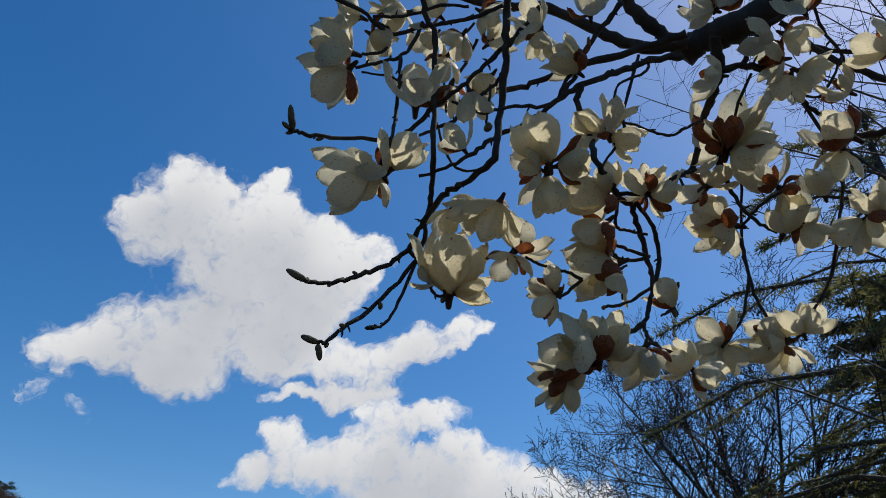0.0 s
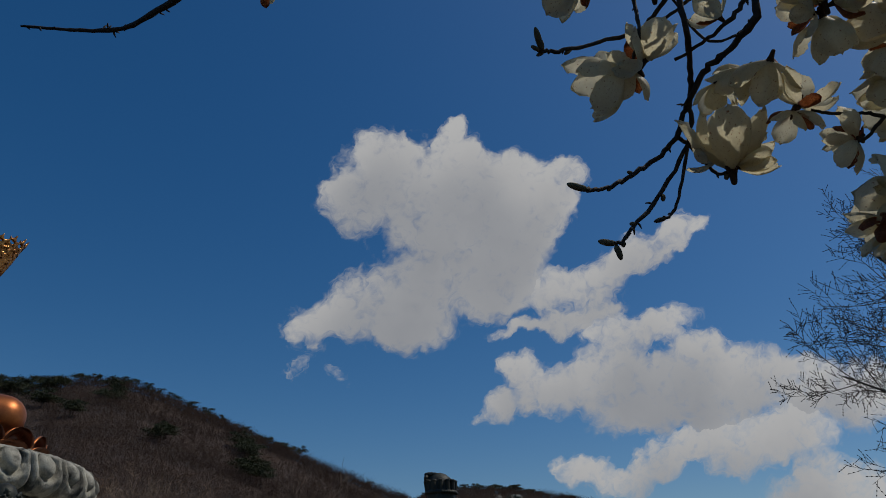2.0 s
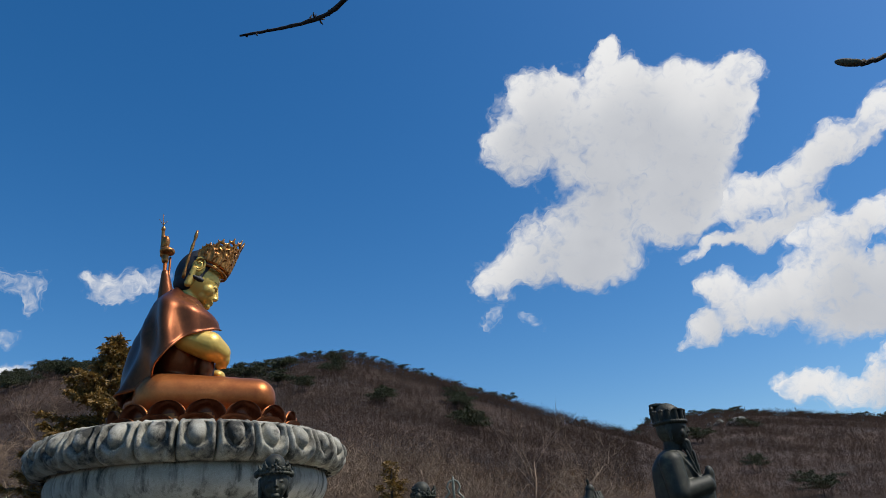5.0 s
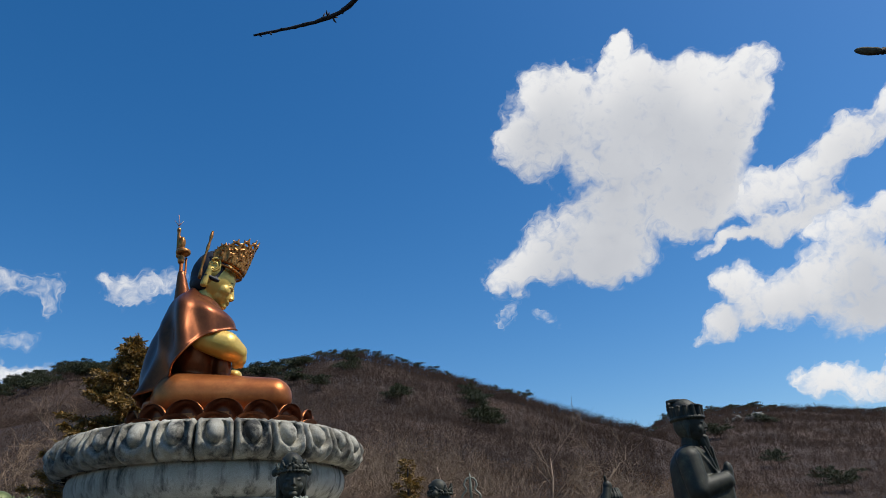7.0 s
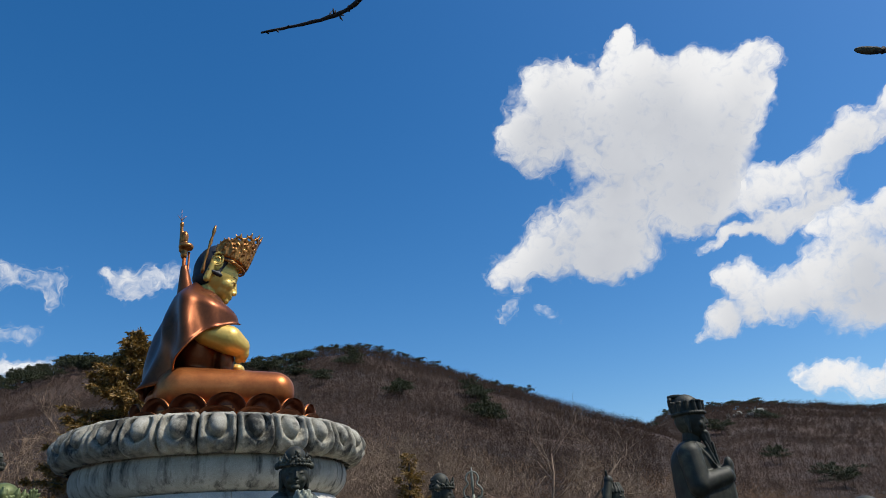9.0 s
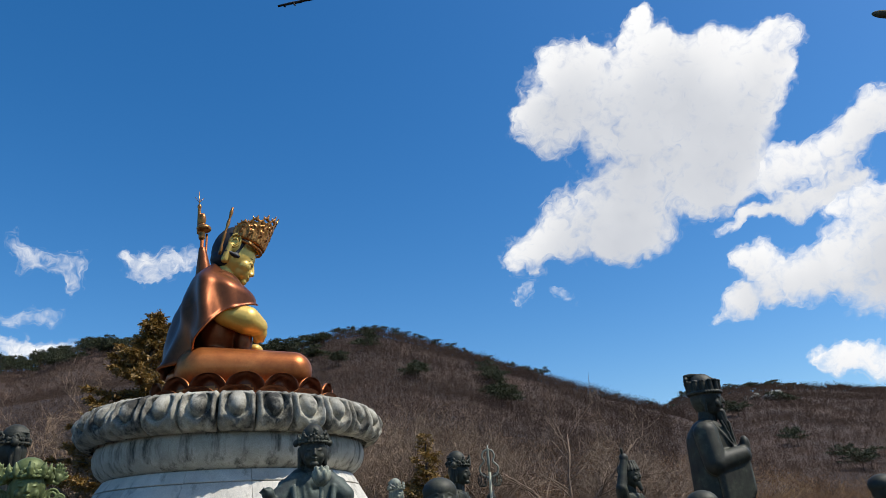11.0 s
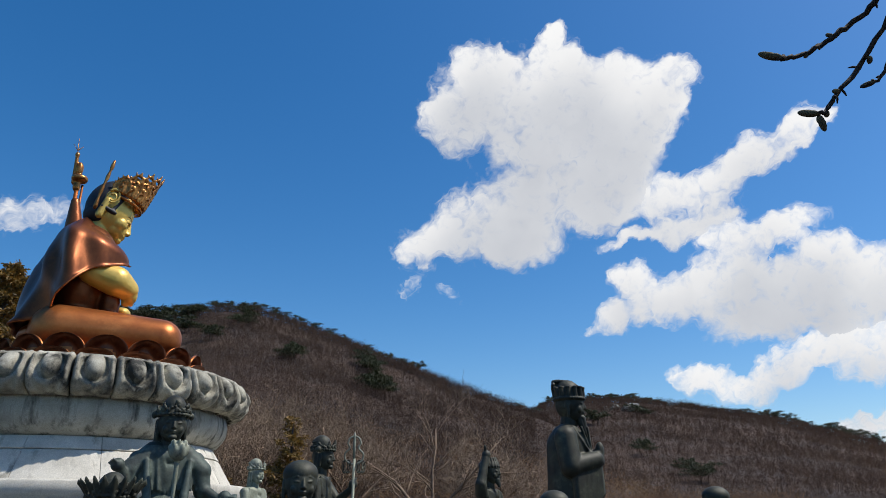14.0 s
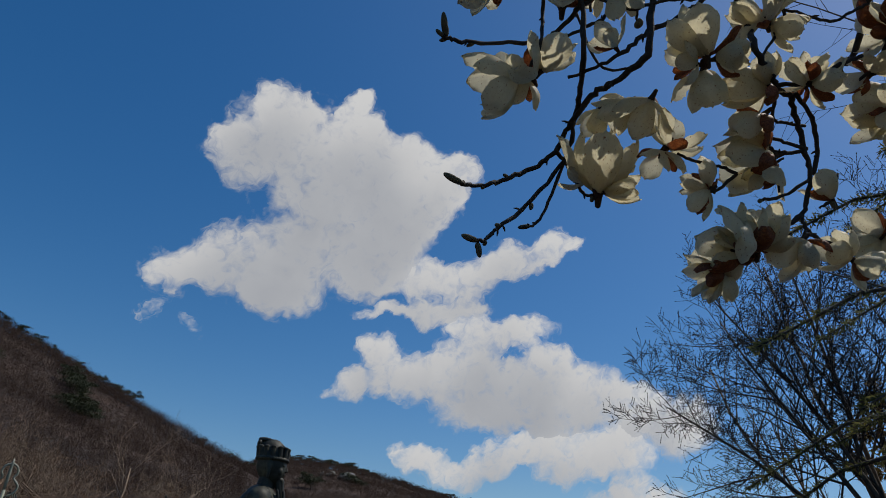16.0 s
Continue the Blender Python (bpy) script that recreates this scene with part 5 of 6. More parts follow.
BLOOMS += [((0.918, 1.050, 3.097), (-0.29, 0.87, -0.40), 0.134, 0.50), ((0.914, 1.037, 3.137), (-0.97, 0.25, -0.01), 0.126, 0.60), ((0.901, 0.994, 3.229), (-0.88, 0.39, 0.26), 0.098, 0.60), ((0.937, 1.003, 3.202), (0.77, -0.39, -0.50), 0.090, 0.60), ((1.080, 0.968, 2.989), (-0.43, -0.61, 0.66), 0.143, 0.45), ((1.029, 1.070, 2.807), (-0.75, 0.49, -0.44), 0.144, 0.55), ((1.069, 1.038, 2.823), (0.22, -0.68, 0.70), 0.108, 0.50), ((1.064, 1.060, 2.812), (-0.79, -0.44, 0.43), 0.120, 0.55), ((1.050, 1.064, 2.811), (-0.04, 0.79, -0.61), 0.085, 0.50)]
BLOOMS += [((1.168, 0.869, 2.829), (-0.84, -0.11, 0.53), 0.087, 0.60), ((1.154, 0.842, 3.004), (0.74, 0.41, -0.53), 0.090, 0.60), ((1.315, 1.100, 2.580), (-0.38, -0.51, 0.77), 0.177, 0.33), ((1.318, 1.093, 2.588), (0.61, -0.79, 0.11), 0.106, 0.30), ((1.296, 1.118, 2.620), (-0.79, 0.31, 0.52), 0.085, 0.50), ((1.273, 0.932, 2.758), (-0.18, 0.90, -0.40), 0.088, 0.70), ((1.240, 1.005, 2.769), (0.08, 0.46, -0.88), 0.085, 0.50), ((1.294, 0.880, 2.747), (0.11, 0.82, -0.56), 0.112, 0.60), ((1.380, 0.922, 2.656), (0.16, -0.59, 0.79), 0.109, 1.00), ((1.376, 0.932, 2.654), (-0.18, 0.43, -0.88), 0.085, 0.70)]
BLOOMS += [((1.457, 0.864, 2.537), (-0.50, 0.78, -0.37), 0.085, 0.70), ((1.457, 0.864, 2.540), (-0.69, 0.18, 0.70), 0.085, 0.70), ((1.301, 0.719, 2.759), (-0.49, -0.22, 0.85), 0.126, 0.45), ((1.315, 0.710, 2.756), (0.62, -0.78, 0.07), 0.085, 0.45), ((1.299, 0.743, 2.756), (-0.95, 0.31, -0.02), 0.085, 0.60), ((1.314, 0.740, 2.750), (0.46, 0.30, -0.84), 0.110, 0.60), ((1.472, 0.686, 2.732), (-0.74, 0.67, 0.02), 0.119, 0.50), ((1.503, 0.728, 2.700), (-0.31, 0.78, -0.54), 0.111, 0.50), ((1.465, 0.683, 2.735), (-0.54, 0.02, 0.84), 0.085, 0.50)]
BLOOMS += [((1.571, 0.760, 2.627), (-0.65, 0.70, -0.30), 0.140, 0.50), ((1.554, 0.763, 2.637), (-0.91, 0.29, 0.28), 0.085, 0.60), ((1.568, 0.770, 2.606), (0.00, 0.60, -0.80), 0.091, 0.70), ((1.421, 0.638, 2.867), (-0.69, -0.21, 0.69), 0.103, 0.60), ((1.412, 0.638, 2.870), (-0.70, 0.48, 0.53), 0.089, 0.70), ((1.427, 0.635, 2.868), (0.71, -0.65, -0.27), 0.085, 0.50), ((1.546, 0.638, 2.751), (-0.88, 0.45, 0.17), 0.085, 0.70), ((1.550, 0.636, 2.751), (0.75, -0.66, -0.03), 0.085, 0.60), ((1.543, 0.635, 2.753), (-0.36, -0.65, 0.67), 0.085, 0.60), ((1.302, 0.611, 3.011), (-0.85, 0.18, 0.49), 0.085, 0.60), ((1.311, 0.616, 2.986), (-0.91, 0.13, 0.40), 0.085, 0.50)]
BLOOMS += [((1.634, 0.432, 3.050), (-0.76, 0.65, -0.02), 0.085, 0.50), ((1.730, 0.513, 2.916), (-0.40, -0.56, 0.72), 0.163, 0.38), ((1.732, 0.505, 2.919), (0.06, -0.88, 0.47), 0.124, 0.35), ((1.728, 0.520, 2.915), (-0.87, 0.46, 0.18), 0.093, 0.50), ((1.736, 0.509, 2.913), (0.54, -0.73, -0.43), 0.125, 0.50), ((1.658, 0.301, 3.075), (-0.72, 0.68, 0.17), 0.085, 0.60), ((1.693, 0.303, 3.042), (-0.68, 0.73, -0.06), 0.085, 0.60), ((1.657, 0.277, 3.083), (0.53, -0.53, -0.66), 0.085, 0.60), ((1.719, 0.308, 3.015), (0.42, 0.79, -0.44), 0.085, 0.70), ((1.722, 0.295, 3.016), (0.73, -0.60, -0.33), 0.085, 0.60)]
BLOOMS += [((1.864, 0.271, 2.866), (-0.76, 0.42, 0.49), 0.114, 0.45), ((1.865, 0.302, 2.853), (0.39, 0.64, -0.66), 0.085, 0.50), ((1.807, 0.230, 2.945), (-0.87, 0.42, 0.24), 0.085, 0.35), ((1.826, 0.581, 2.762), (-0.50, 0.78, 0.39), 0.132, 0.50), ((1.818, 0.585, 2.769), (-0.05, 0.79, -0.62), 0.088, 0.60), ((1.811, 0.588, 2.776), (-0.60, 0.58, 0.55), 0.092, 0.60), ((1.890, 0.501, 2.723), (-0.39, -0.73, 0.56), 0.109, 0.35), ((1.901, 0.453, 2.736), (0.46, -0.24, -0.85), 0.085, 0.60), ((1.897, 0.384, 2.776), (-0.69, -0.21, 0.69), 0.085, 0.45), ((1.957, 0.337, 2.711), (0.14, 0.93, -0.33), 0.087, 0.60), ((1.955, 0.328, 2.719), (0.47, -0.32, -0.83), 0.085, 0.60)]
BLOOMS += [((1.968, 0.302, 2.710), (-0.64, 0.04, 0.77), 0.085, 0.60), ((1.795, 0.124, 2.984), (-0.53, 0.48, 0.70), 0.085, 0.50), ((1.746, 0.594, 2.853), (-0.43, 0.88, 0.19), 0.085, 0.60), ((1.749, 0.587, 2.854), (-0.15, -0.88, 0.44), 0.085, 0.60), ((1.835, 0.460, 2.821), (-0.81, 0.12, 0.58), 0.085, 0.60), ((1.841, 0.458, 2.814), (0.73, -0.33, -0.60), 0.085, 0.60), ((1.517, 0.832, 2.365), (-0.94, 0.30, 0.16), 0.145, 0.50), ((1.484, 0.873, 2.334), (-0.62, 0.65, -0.45), 0.087, 0.55), ((1.486, 0.870, 2.337), (0.07, 0.64, -0.76), 0.085, 0.45), ((1.513, 0.832, 2.371), (-0.47, 0.88, -0.08), 0.085, 0.60)]
BLOOMS += [((1.536, 0.818, 2.374), (-0.49, -0.47, 0.73), 0.119, 0.50), ((1.530, 0.822, 2.373), (-0.84, -0.10, 0.54), 0.103, 0.60), ((1.540, 0.814, 2.381), (0.21, -0.66, 0.72), 0.085, 0.50), ((1.631, 0.762, 2.419), (-0.29, 0.78, -0.56), 0.105, 0.50), ((1.633, 0.760, 2.421), (-0.01, 0.28, -0.96), 0.085, 0.60), ((1.706, 0.718, 2.532), (-0.68, 0.08, 0.73), 0.085, 0.45), ((1.747, 0.721, 2.391), (-0.90, 0.32, 0.31), 0.085, 0.50), ((1.748, 0.722, 2.388), (0.65, -0.51, -0.56), 0.085, 0.50), ((1.912, 0.723, 2.509), (-0.66, 0.27, 0.70), 0.098, 0.60), ((1.910, 0.729, 2.507), (-0.12, 0.81, -0.58), 0.090, 0.60), ((1.913, 0.724, 2.506), (0.32, -0.48, -0.81), 0.085, 0.40)]
BLOOMS += [((1.982, 0.600, 2.496), (-0.42, 0.91, -0.05), 0.108, 0.60), ((1.983, 0.605, 2.490), (0.12, 0.30, -0.95), 0.085, 0.60), ((1.982, 0.594, 2.501), (-0.65, 0.53, 0.54), 0.085, 0.60), ((1.995, 0.561, 2.505), (-0.63, -0.07, 0.77), 0.088, 0.50), ((1.992, 0.564, 2.509), (0.05, -0.82, 0.56), 0.085, 0.50), ((1.537, 0.366, 3.156), (-0.75, 0.59, 0.30), 0.085, 0.50), ((1.537, 0.358, 3.158), (-0.17, -0.90, 0.39), 0.085, 0.60), ((1.659, 0.218, 3.098), (-0.90, -0.20, 0.40), 0.085, 0.50), ((1.215, 0.644, 3.098), (-0.97, -0.03, 0.23), 0.085, 0.60), ((1.218, 0.644, 3.094), (0.23, 0.42, -0.88), 0.085, 0.60), ((1.294, 0.552, 3.118), (-0.72, -0.50, 0.48), 0.085, 0.60)]
BLOOMS += [((1.118, 0.894, 3.151), (-0.06, 0.75, -0.66), 0.085, 0.70), ((1.078, 0.897, 3.214), (-0.40, 0.60, -0.70), 0.085, 0.70), ((1.000, 0.924, 3.265), (-0.57, 0.77, -0.29), 0.085, 0.70), ((1.173, 0.796, 3.148), (0.20, -0.92, 0.33), 0.085, 0.70), ((1.203, 0.807, 3.068), (-0.12, 0.78, -0.61), 0.085, 0.70), ((1.148, 0.907, 3.074), (0.25, 0.67, -0.70), 0.085, 0.70), ((1.126, 0.839, 3.196), (0.06, 0.92, -0.40), 0.085, 0.70), ((1.069, 0.868, 3.248), (-0.94, -0.01, 0.35), 0.085, 0.70), ((0.965, 0.934, 3.275), (-0.99, -0.12, 0.03), 0.085, 0.70), ((1.130, 0.775, 3.228), (0.74, -0.40, -0.54), 0.085, 0.60)]
BLOOMS += [((0.136, 1.264, 3.060), (-0.20, -0.10, -0.98), 0.090, 0.40)]

PETAL_WHITE = leafy("magnolia_petal", [(0.2, (0.52, 0.445, 0.26)), (0.5, (0.67, 0.605, 0.41)), (0.8, (0.76, 0.715, 0.53))], 14.0, 0.60, 0.55, True,
                    (0.24, 0.09, 0.028), 20.0, (0.60, 0.70))
PETAL_BROWN = leafy("withered_petal", [(0.2, (0.10, 0.026, 0.008)), (0.5, (0.23, 0.062, 0.017)), (0.8, (0.42, 0.17, 0.055))], 18.0, 0.40, 0.6, False,
                    (0.08, 0.025, 0.01), 30.0, (0.52, 0.66))
CALYX = surface("calyx_brown", [(0.3, (0.025, 0.014, 0.008)), (0.7, (0.09, 0.05, 0.025))], 40.0, 200.0, (0.8, 0.95), 0, 0.5, 0.002)
BUD = surface("downy_bud", [(0.3, (0.07, 0.06, 0.035)), (0.6, (0.15, 0.13, 0.075)), (0.8, (0.24, 0.21, 0.13))], 60.0, 240.0, (0.85, 0.95), 0, 0.6, 0.002)

magnolia = empty("magnolia_tree", pose(2.75, -0.95, 0), "white magnolia tree in bloom with dark crooked boughs", "tree")
root = Matrix.Translation((-2.75, 0.95, 0))


def crooked(path, amount, seed):
    rnd = random.Random(seed)
    out = [path[0]]
    for p in path[1:-1]:
        out.append(p + Vector((rnd.gauss(0, amount), rnd.gauss(0, amount), rnd.gauss(0, amount))))
    return out + [path[-1]]


def bough(points, r0, r1, seed, name="branch"):
    rnd = random.Random(seed)
    path = crooked(smooth_path(points, 6), min(0.0022, r0 * 0.25), seed)
    n = len(path)
    radii = [(r0 + (r1 - r0) * i / (n - 1)) * rnd.uniform(0.88, 1.14) for i in range(n)]
    vs, fs = [], []
    tube(vs, fs, path, radii, 12 if r0 > 0.015 else 8)
    # knuckles and short spurs
    length = sum((path[i + 1] - path[i]).length for i in range(n - 1))
    for k in range(int(length / 0.10)):
        i = rnd.randrange(1, n - 1)
        d = (path[i + 1] - path[i - 1]).normalized()
        s = d.cross(Vector((rnd.gauss(0, 1), rnd.gauss(0, 1), rnd.gauss(0, 1)))).normalized()
        ln = radii[i] + rnd.choice((0.004, 0.006, 0.009, 0.016))
        tube(vs, fs, [path[i], path[i] + s * ln * 0.6 + d * 0.002, path[i] + s * ln + d * 0.006], [0.0026, 0.0030, 0.0012], 5)
    ob = link_mesh(name, vs, fs, BARK, True, magnolia)
    ob.matrix_parent_inverse = root
    return ob


for i, (points, r0, r1) in enumerate(BOUGHS):
    bough(points, r0, r1, 100 + i, "limb" if r0 > 0.03 else "branch")
top = Vector(BOUGHS[0][0][0])
trunk_path = smooth_path([(2.75, -0.95, -0.05), (2.73, -0.93, 0.6), (2.62, -0.85, 1.5), (2.30, -0.62, 2.55), (1.88, -0.26, 3.18), tuple(top)], 6)
vs, fs = [], []
tube(vs, fs, trunk_path, [0.16 - 0.105 * (i / (len(trunk_path) - 1)) for i in range(len(trunk_path))], 16)
trunk = link_mesh("trunk", vs, fs, BARK, True, magnolia)
trunk.matrix_parent_inverse = root


def petal_mesh(seed, width=0.30, cup=0.20, curl=0.12):
    """A spoon-shaped petal one unit long along +z, hollow towards -x."""
    rnd = random.Random(seed)
    nu, nv = 8, 11
    vs, fs = [], []
    ph = rnd.uniform(0, 6)
    for j in range(nv + 1):
        v = 1 - (1 - j / nv) ** 1.7
        w = width * (0.30 + 0.70 * math.sin(min(1.0, v * 1.12 + 0.05) * math.pi * 0.62) ** 1.2) * math.sqrt(max(0.0, 1 - max(0, (v - 0.50) / 0.50) ** 3.2)) + 0.004
        for i in range(nu + 1):
            u = -1 + 2 * i / nu
            x = cup * math.sin(v * math.pi * 0.85) - cup * 0.75 * u * u * (w / width) + curl * max(0, v - 0.6) ** 2 * 4
            x += 0.018 * math.sin(6 * u + ph + 5 * v) + 0.012 * rnd.gauss(0, 1) * (1 if abs(u) > 0.7 else 0.3)
            z = v - 0.05 * u * u * (v > 0.8) + 0.02 * math.sin(5 * u + ph) * (v > 0.7)
            vs.append((x, w * u, z))
    for j in range(nv):
        for i in range(nu):
            a = j * (nu + 1) + i
            fs.append((a, a + 1, a + nu + 2, a + nu + 1))
    me = bpy.data.meshes.new("petal")
    me.from_pydata(vs, [], fs)
    me.polygons.foreach_set("use_smooth", [True] * len(me.polygons))
    return me


shapes = [(0.31, 0.22, -0.02), (0.37, 0.26, -0.10), (0.29, 0.18, 0.12), (0.38, 0.23, -0.16), (0.34, 0.28, 0.02)]
WHITE_PETALS, BROWN_PETALS = [], []
for k, (w, cu, cl) in enumerate(shapes):
    me = petal_mesh(k, w, cu, cl)
    me.materials.append(PETAL_WHITE)
    WHITE_PETALS.append(me)
    me2 = petal_mesh(k + 20, w * 0.85, cu * 1.1, cl - 0.1)
    me2.materials.append(PETAL_BROWN)
    BROWN_PETALS.append(me2)
bm = bmesh.new()
ball(bm, (0, 0, 0.02), (0.075, 0.075, 0.10), fine=2)
limb(bm, (0, 0, -0.16), 0.045, (0, 0, 0.0), 0.065)
limb(bm, (0, 0, 0.05), 0.05, (0, 0, 0.26), 0.03)
for a in range(3):
    ball(bm, (0.08 * math.cos(a * 2.1), 0.08 * math.sin(a * 2.1), 0.07), (0.03, 0.05, 0.09), (0, 20, math.degrees(a * 2.1)), 1)
calyx_mesh = bpy.data.meshes.new("flower")
bm.to_mesh(calyx_mesh)
bm.free()
calyx_mesh.materials.append(CALYX)
calyx_mesh.polygons.foreach_set("use_smooth", [True] * len(calyx_mesh.polygons))

rnd = random.Random(21)
for foot, way, length, opened in BLOOMS:
    q = Vector(way).to_track_quat("Z", "Y").to_matrix().to_4x4()
    flower = new("flower", calyx_mesh)
    flower.parent, flower.matrix_parent_inverse = magnolia, root
    flower.matrix_basis = Matrix.Translation(foot) @ q @ pose(0, 0, 0, 0, 0, rnd.uniform(0, 360)) @ Matrix.Scale(length, 4)
    count = rnd.choice((5, 6, 6, 7))
    for k in range(count):
        inner = k % 2
        brown = rnd.random() < 0.22
        tilt = (14 + 46 * opened if not inner else 3 + 24 * opened) + rnd.gauss(0, 8) + (25 if brown else 0)
        size = rnd.uniform(0.82, 1.05) * (0.72 if brown else 1.0)
        p = new("petal", (BROWN_PETALS if brown else WHITE_PETALS)[rnd.randrange(5)])
        p.parent = flower
        p.matrix_basis = pose(0, 0, 0.03, 0, 0, 360 * k / count + rnd.gauss(0, 9)) @ pose(0.05, 0, 0, 0, tilt, rnd.gauss(0, 8)) @ Matrix.Diagonal((size, size * (0.72 if opened < 0.4 else 0.95), size, 1))
        if brown:
            p["label"] = "rust-brown withered petal"


def bud(at, way, length, radius):
    bm = bmesh.new()
    ball(bm, (0, 0, length * 0.5), (radius, radius, length * 0.55), fine=3)
    ball(bm, (radius * 0.35, 0, length * 0.25), (radius * 0.85, radius * 0.8, length * 0.3), fine=2)
    ob = part("bud", bm, BUD, magnolia, "grey-green downy bud")
    ob.matrix_parent_inverse = root
    ob.matrix_basis = Matrix.Translation(at) @ Vector(way).to_track_quat("Z", "Y").to_matrix().to_4x4()


bud((0.989, 1.254, 2.562), (-0.93, 0.19, 0.31), 0.051, 0.0092)
bud((1.045, 1.247, 2.410), (-0.93, 0.30, 0.22), 0.041, 0.0085)
bud((1.048, 1.247, 2.406), (0.38, 0.27, -0.88), 0.036, 0.0078)
bud((1.186, 1.219, 2.491), (-0.81, 0.56, -0.17), 0.031, 0.0064)
bud((0.819, 1.099, 2.850), (-0.48, -0.52, 0.70), 0.055, 0.0085)
bud((0.812, 1.100, 2.847), (-0.92, -0.06, 0.38), 0.022, 0.0057)
bud((0.826, 1.103, 2.847), (-0.79, 0.54, -0.29), 0.019, 0.0050)
bud((0.904, 1.098, 2.876), (-0.63, 0.66, -0.42), 0.023, 0.0057)
bud((1.107, 1.241, 2.473), (-0.91, 0.38, 0.15), 0.014, 0.0057)
bud((1.188, 1.217, 2.561), (0.13, 0.48, -0.87), 0.018, 0.0064)
bud((1.117, 1.233, 2.623), (-0.91, 0.23, 0.36), 0.014, 0.0050)
bud((1.058, 1.248, 2.582), (-0.41, 0.62, -0.67), 0.015, 0.0057)
bud((1.070, 1.245, 2.419), (-0.14, 0.51, -0.85), 0.014, 0.0057)
bud((1.307, 1.112, 2.579), (0.11, 0.52, -0.85), 0.016, 0.0064)
bud((1.549, 0.796, 2.506), (-0.73, 0.54, 0.41), 0.010, 0.0057)
bud((1.552, 0.760, 2.643), (-0.72, 0.22, 0.65), 0.019, 0.0071)
bud((1.217, 0.827, 2.915), (-0.22, 0.83, -0.51), 0.023, 0.0100)
bud((1.423, 0.600, 2.905), (-0.27, 0.91, -0.32), 0.016, 0.0085)
bud((1.703, 0.719, 2.535), (0.48, 0.10, -0.87), 0.024, 0.0064)


# ---- trees round the court and on the hill ----
TWIGS = surface("dark_twigs", [(0.3, (0.022, 0.015, 0.012)), (0.6, (0.048, 0.034, 0.026)), (0.8, (0.085, 0.062, 0.049))], 3.0, 30.0, (0.85, 0.95), 0, 0, 0)
NEEDLES = leafy("dark_needles", [(0.2, (0.060, 0.064, 0.020)), (0.5, (0.12, 0.12, 0.038)), (0.85, (0.24, 0.215, 0.07))], 1.2, 0.62, 0.6)
RUST_NEEDLES = leafy("rusty_needles", [(0.2, (0.095, 0.060, 0.012)), (0.5, (0.22, 0.130, 0.028)), (0.85, (0.36, 0.205, 0.048))], 0.8, 0.25, 0.6)
PINE = leafy("pine_green", [(0.2, (0.012, 0.016, 0.005)), (0.5, (0.030, 0.038, 0.011)), (0.85, (0.070, 0.076, 0.022))], 0.6, 0.15, 0.7)
WOODS = leafy("bare_woods", [(0.22, (0.030, 0.018, 0.012)), (0.42, (0.064, 0.038, 0.025)), (0.60, (0.104, 0.062, 0.040)), (0.80, (0.165, 0.106, 0.070))], 0.03, 0.40, 0.9)
BRUSH = leafy("reddish_brush", [(0.20, (0.10, 0.048, 0.022)), (0.45, (0.23, 0.122, 0.056)), (0.65, (0.34, 0.195, 0.088)), (0.85, (0.45, 0.30, 0.15))], 0.12, 0.35, 0.9)


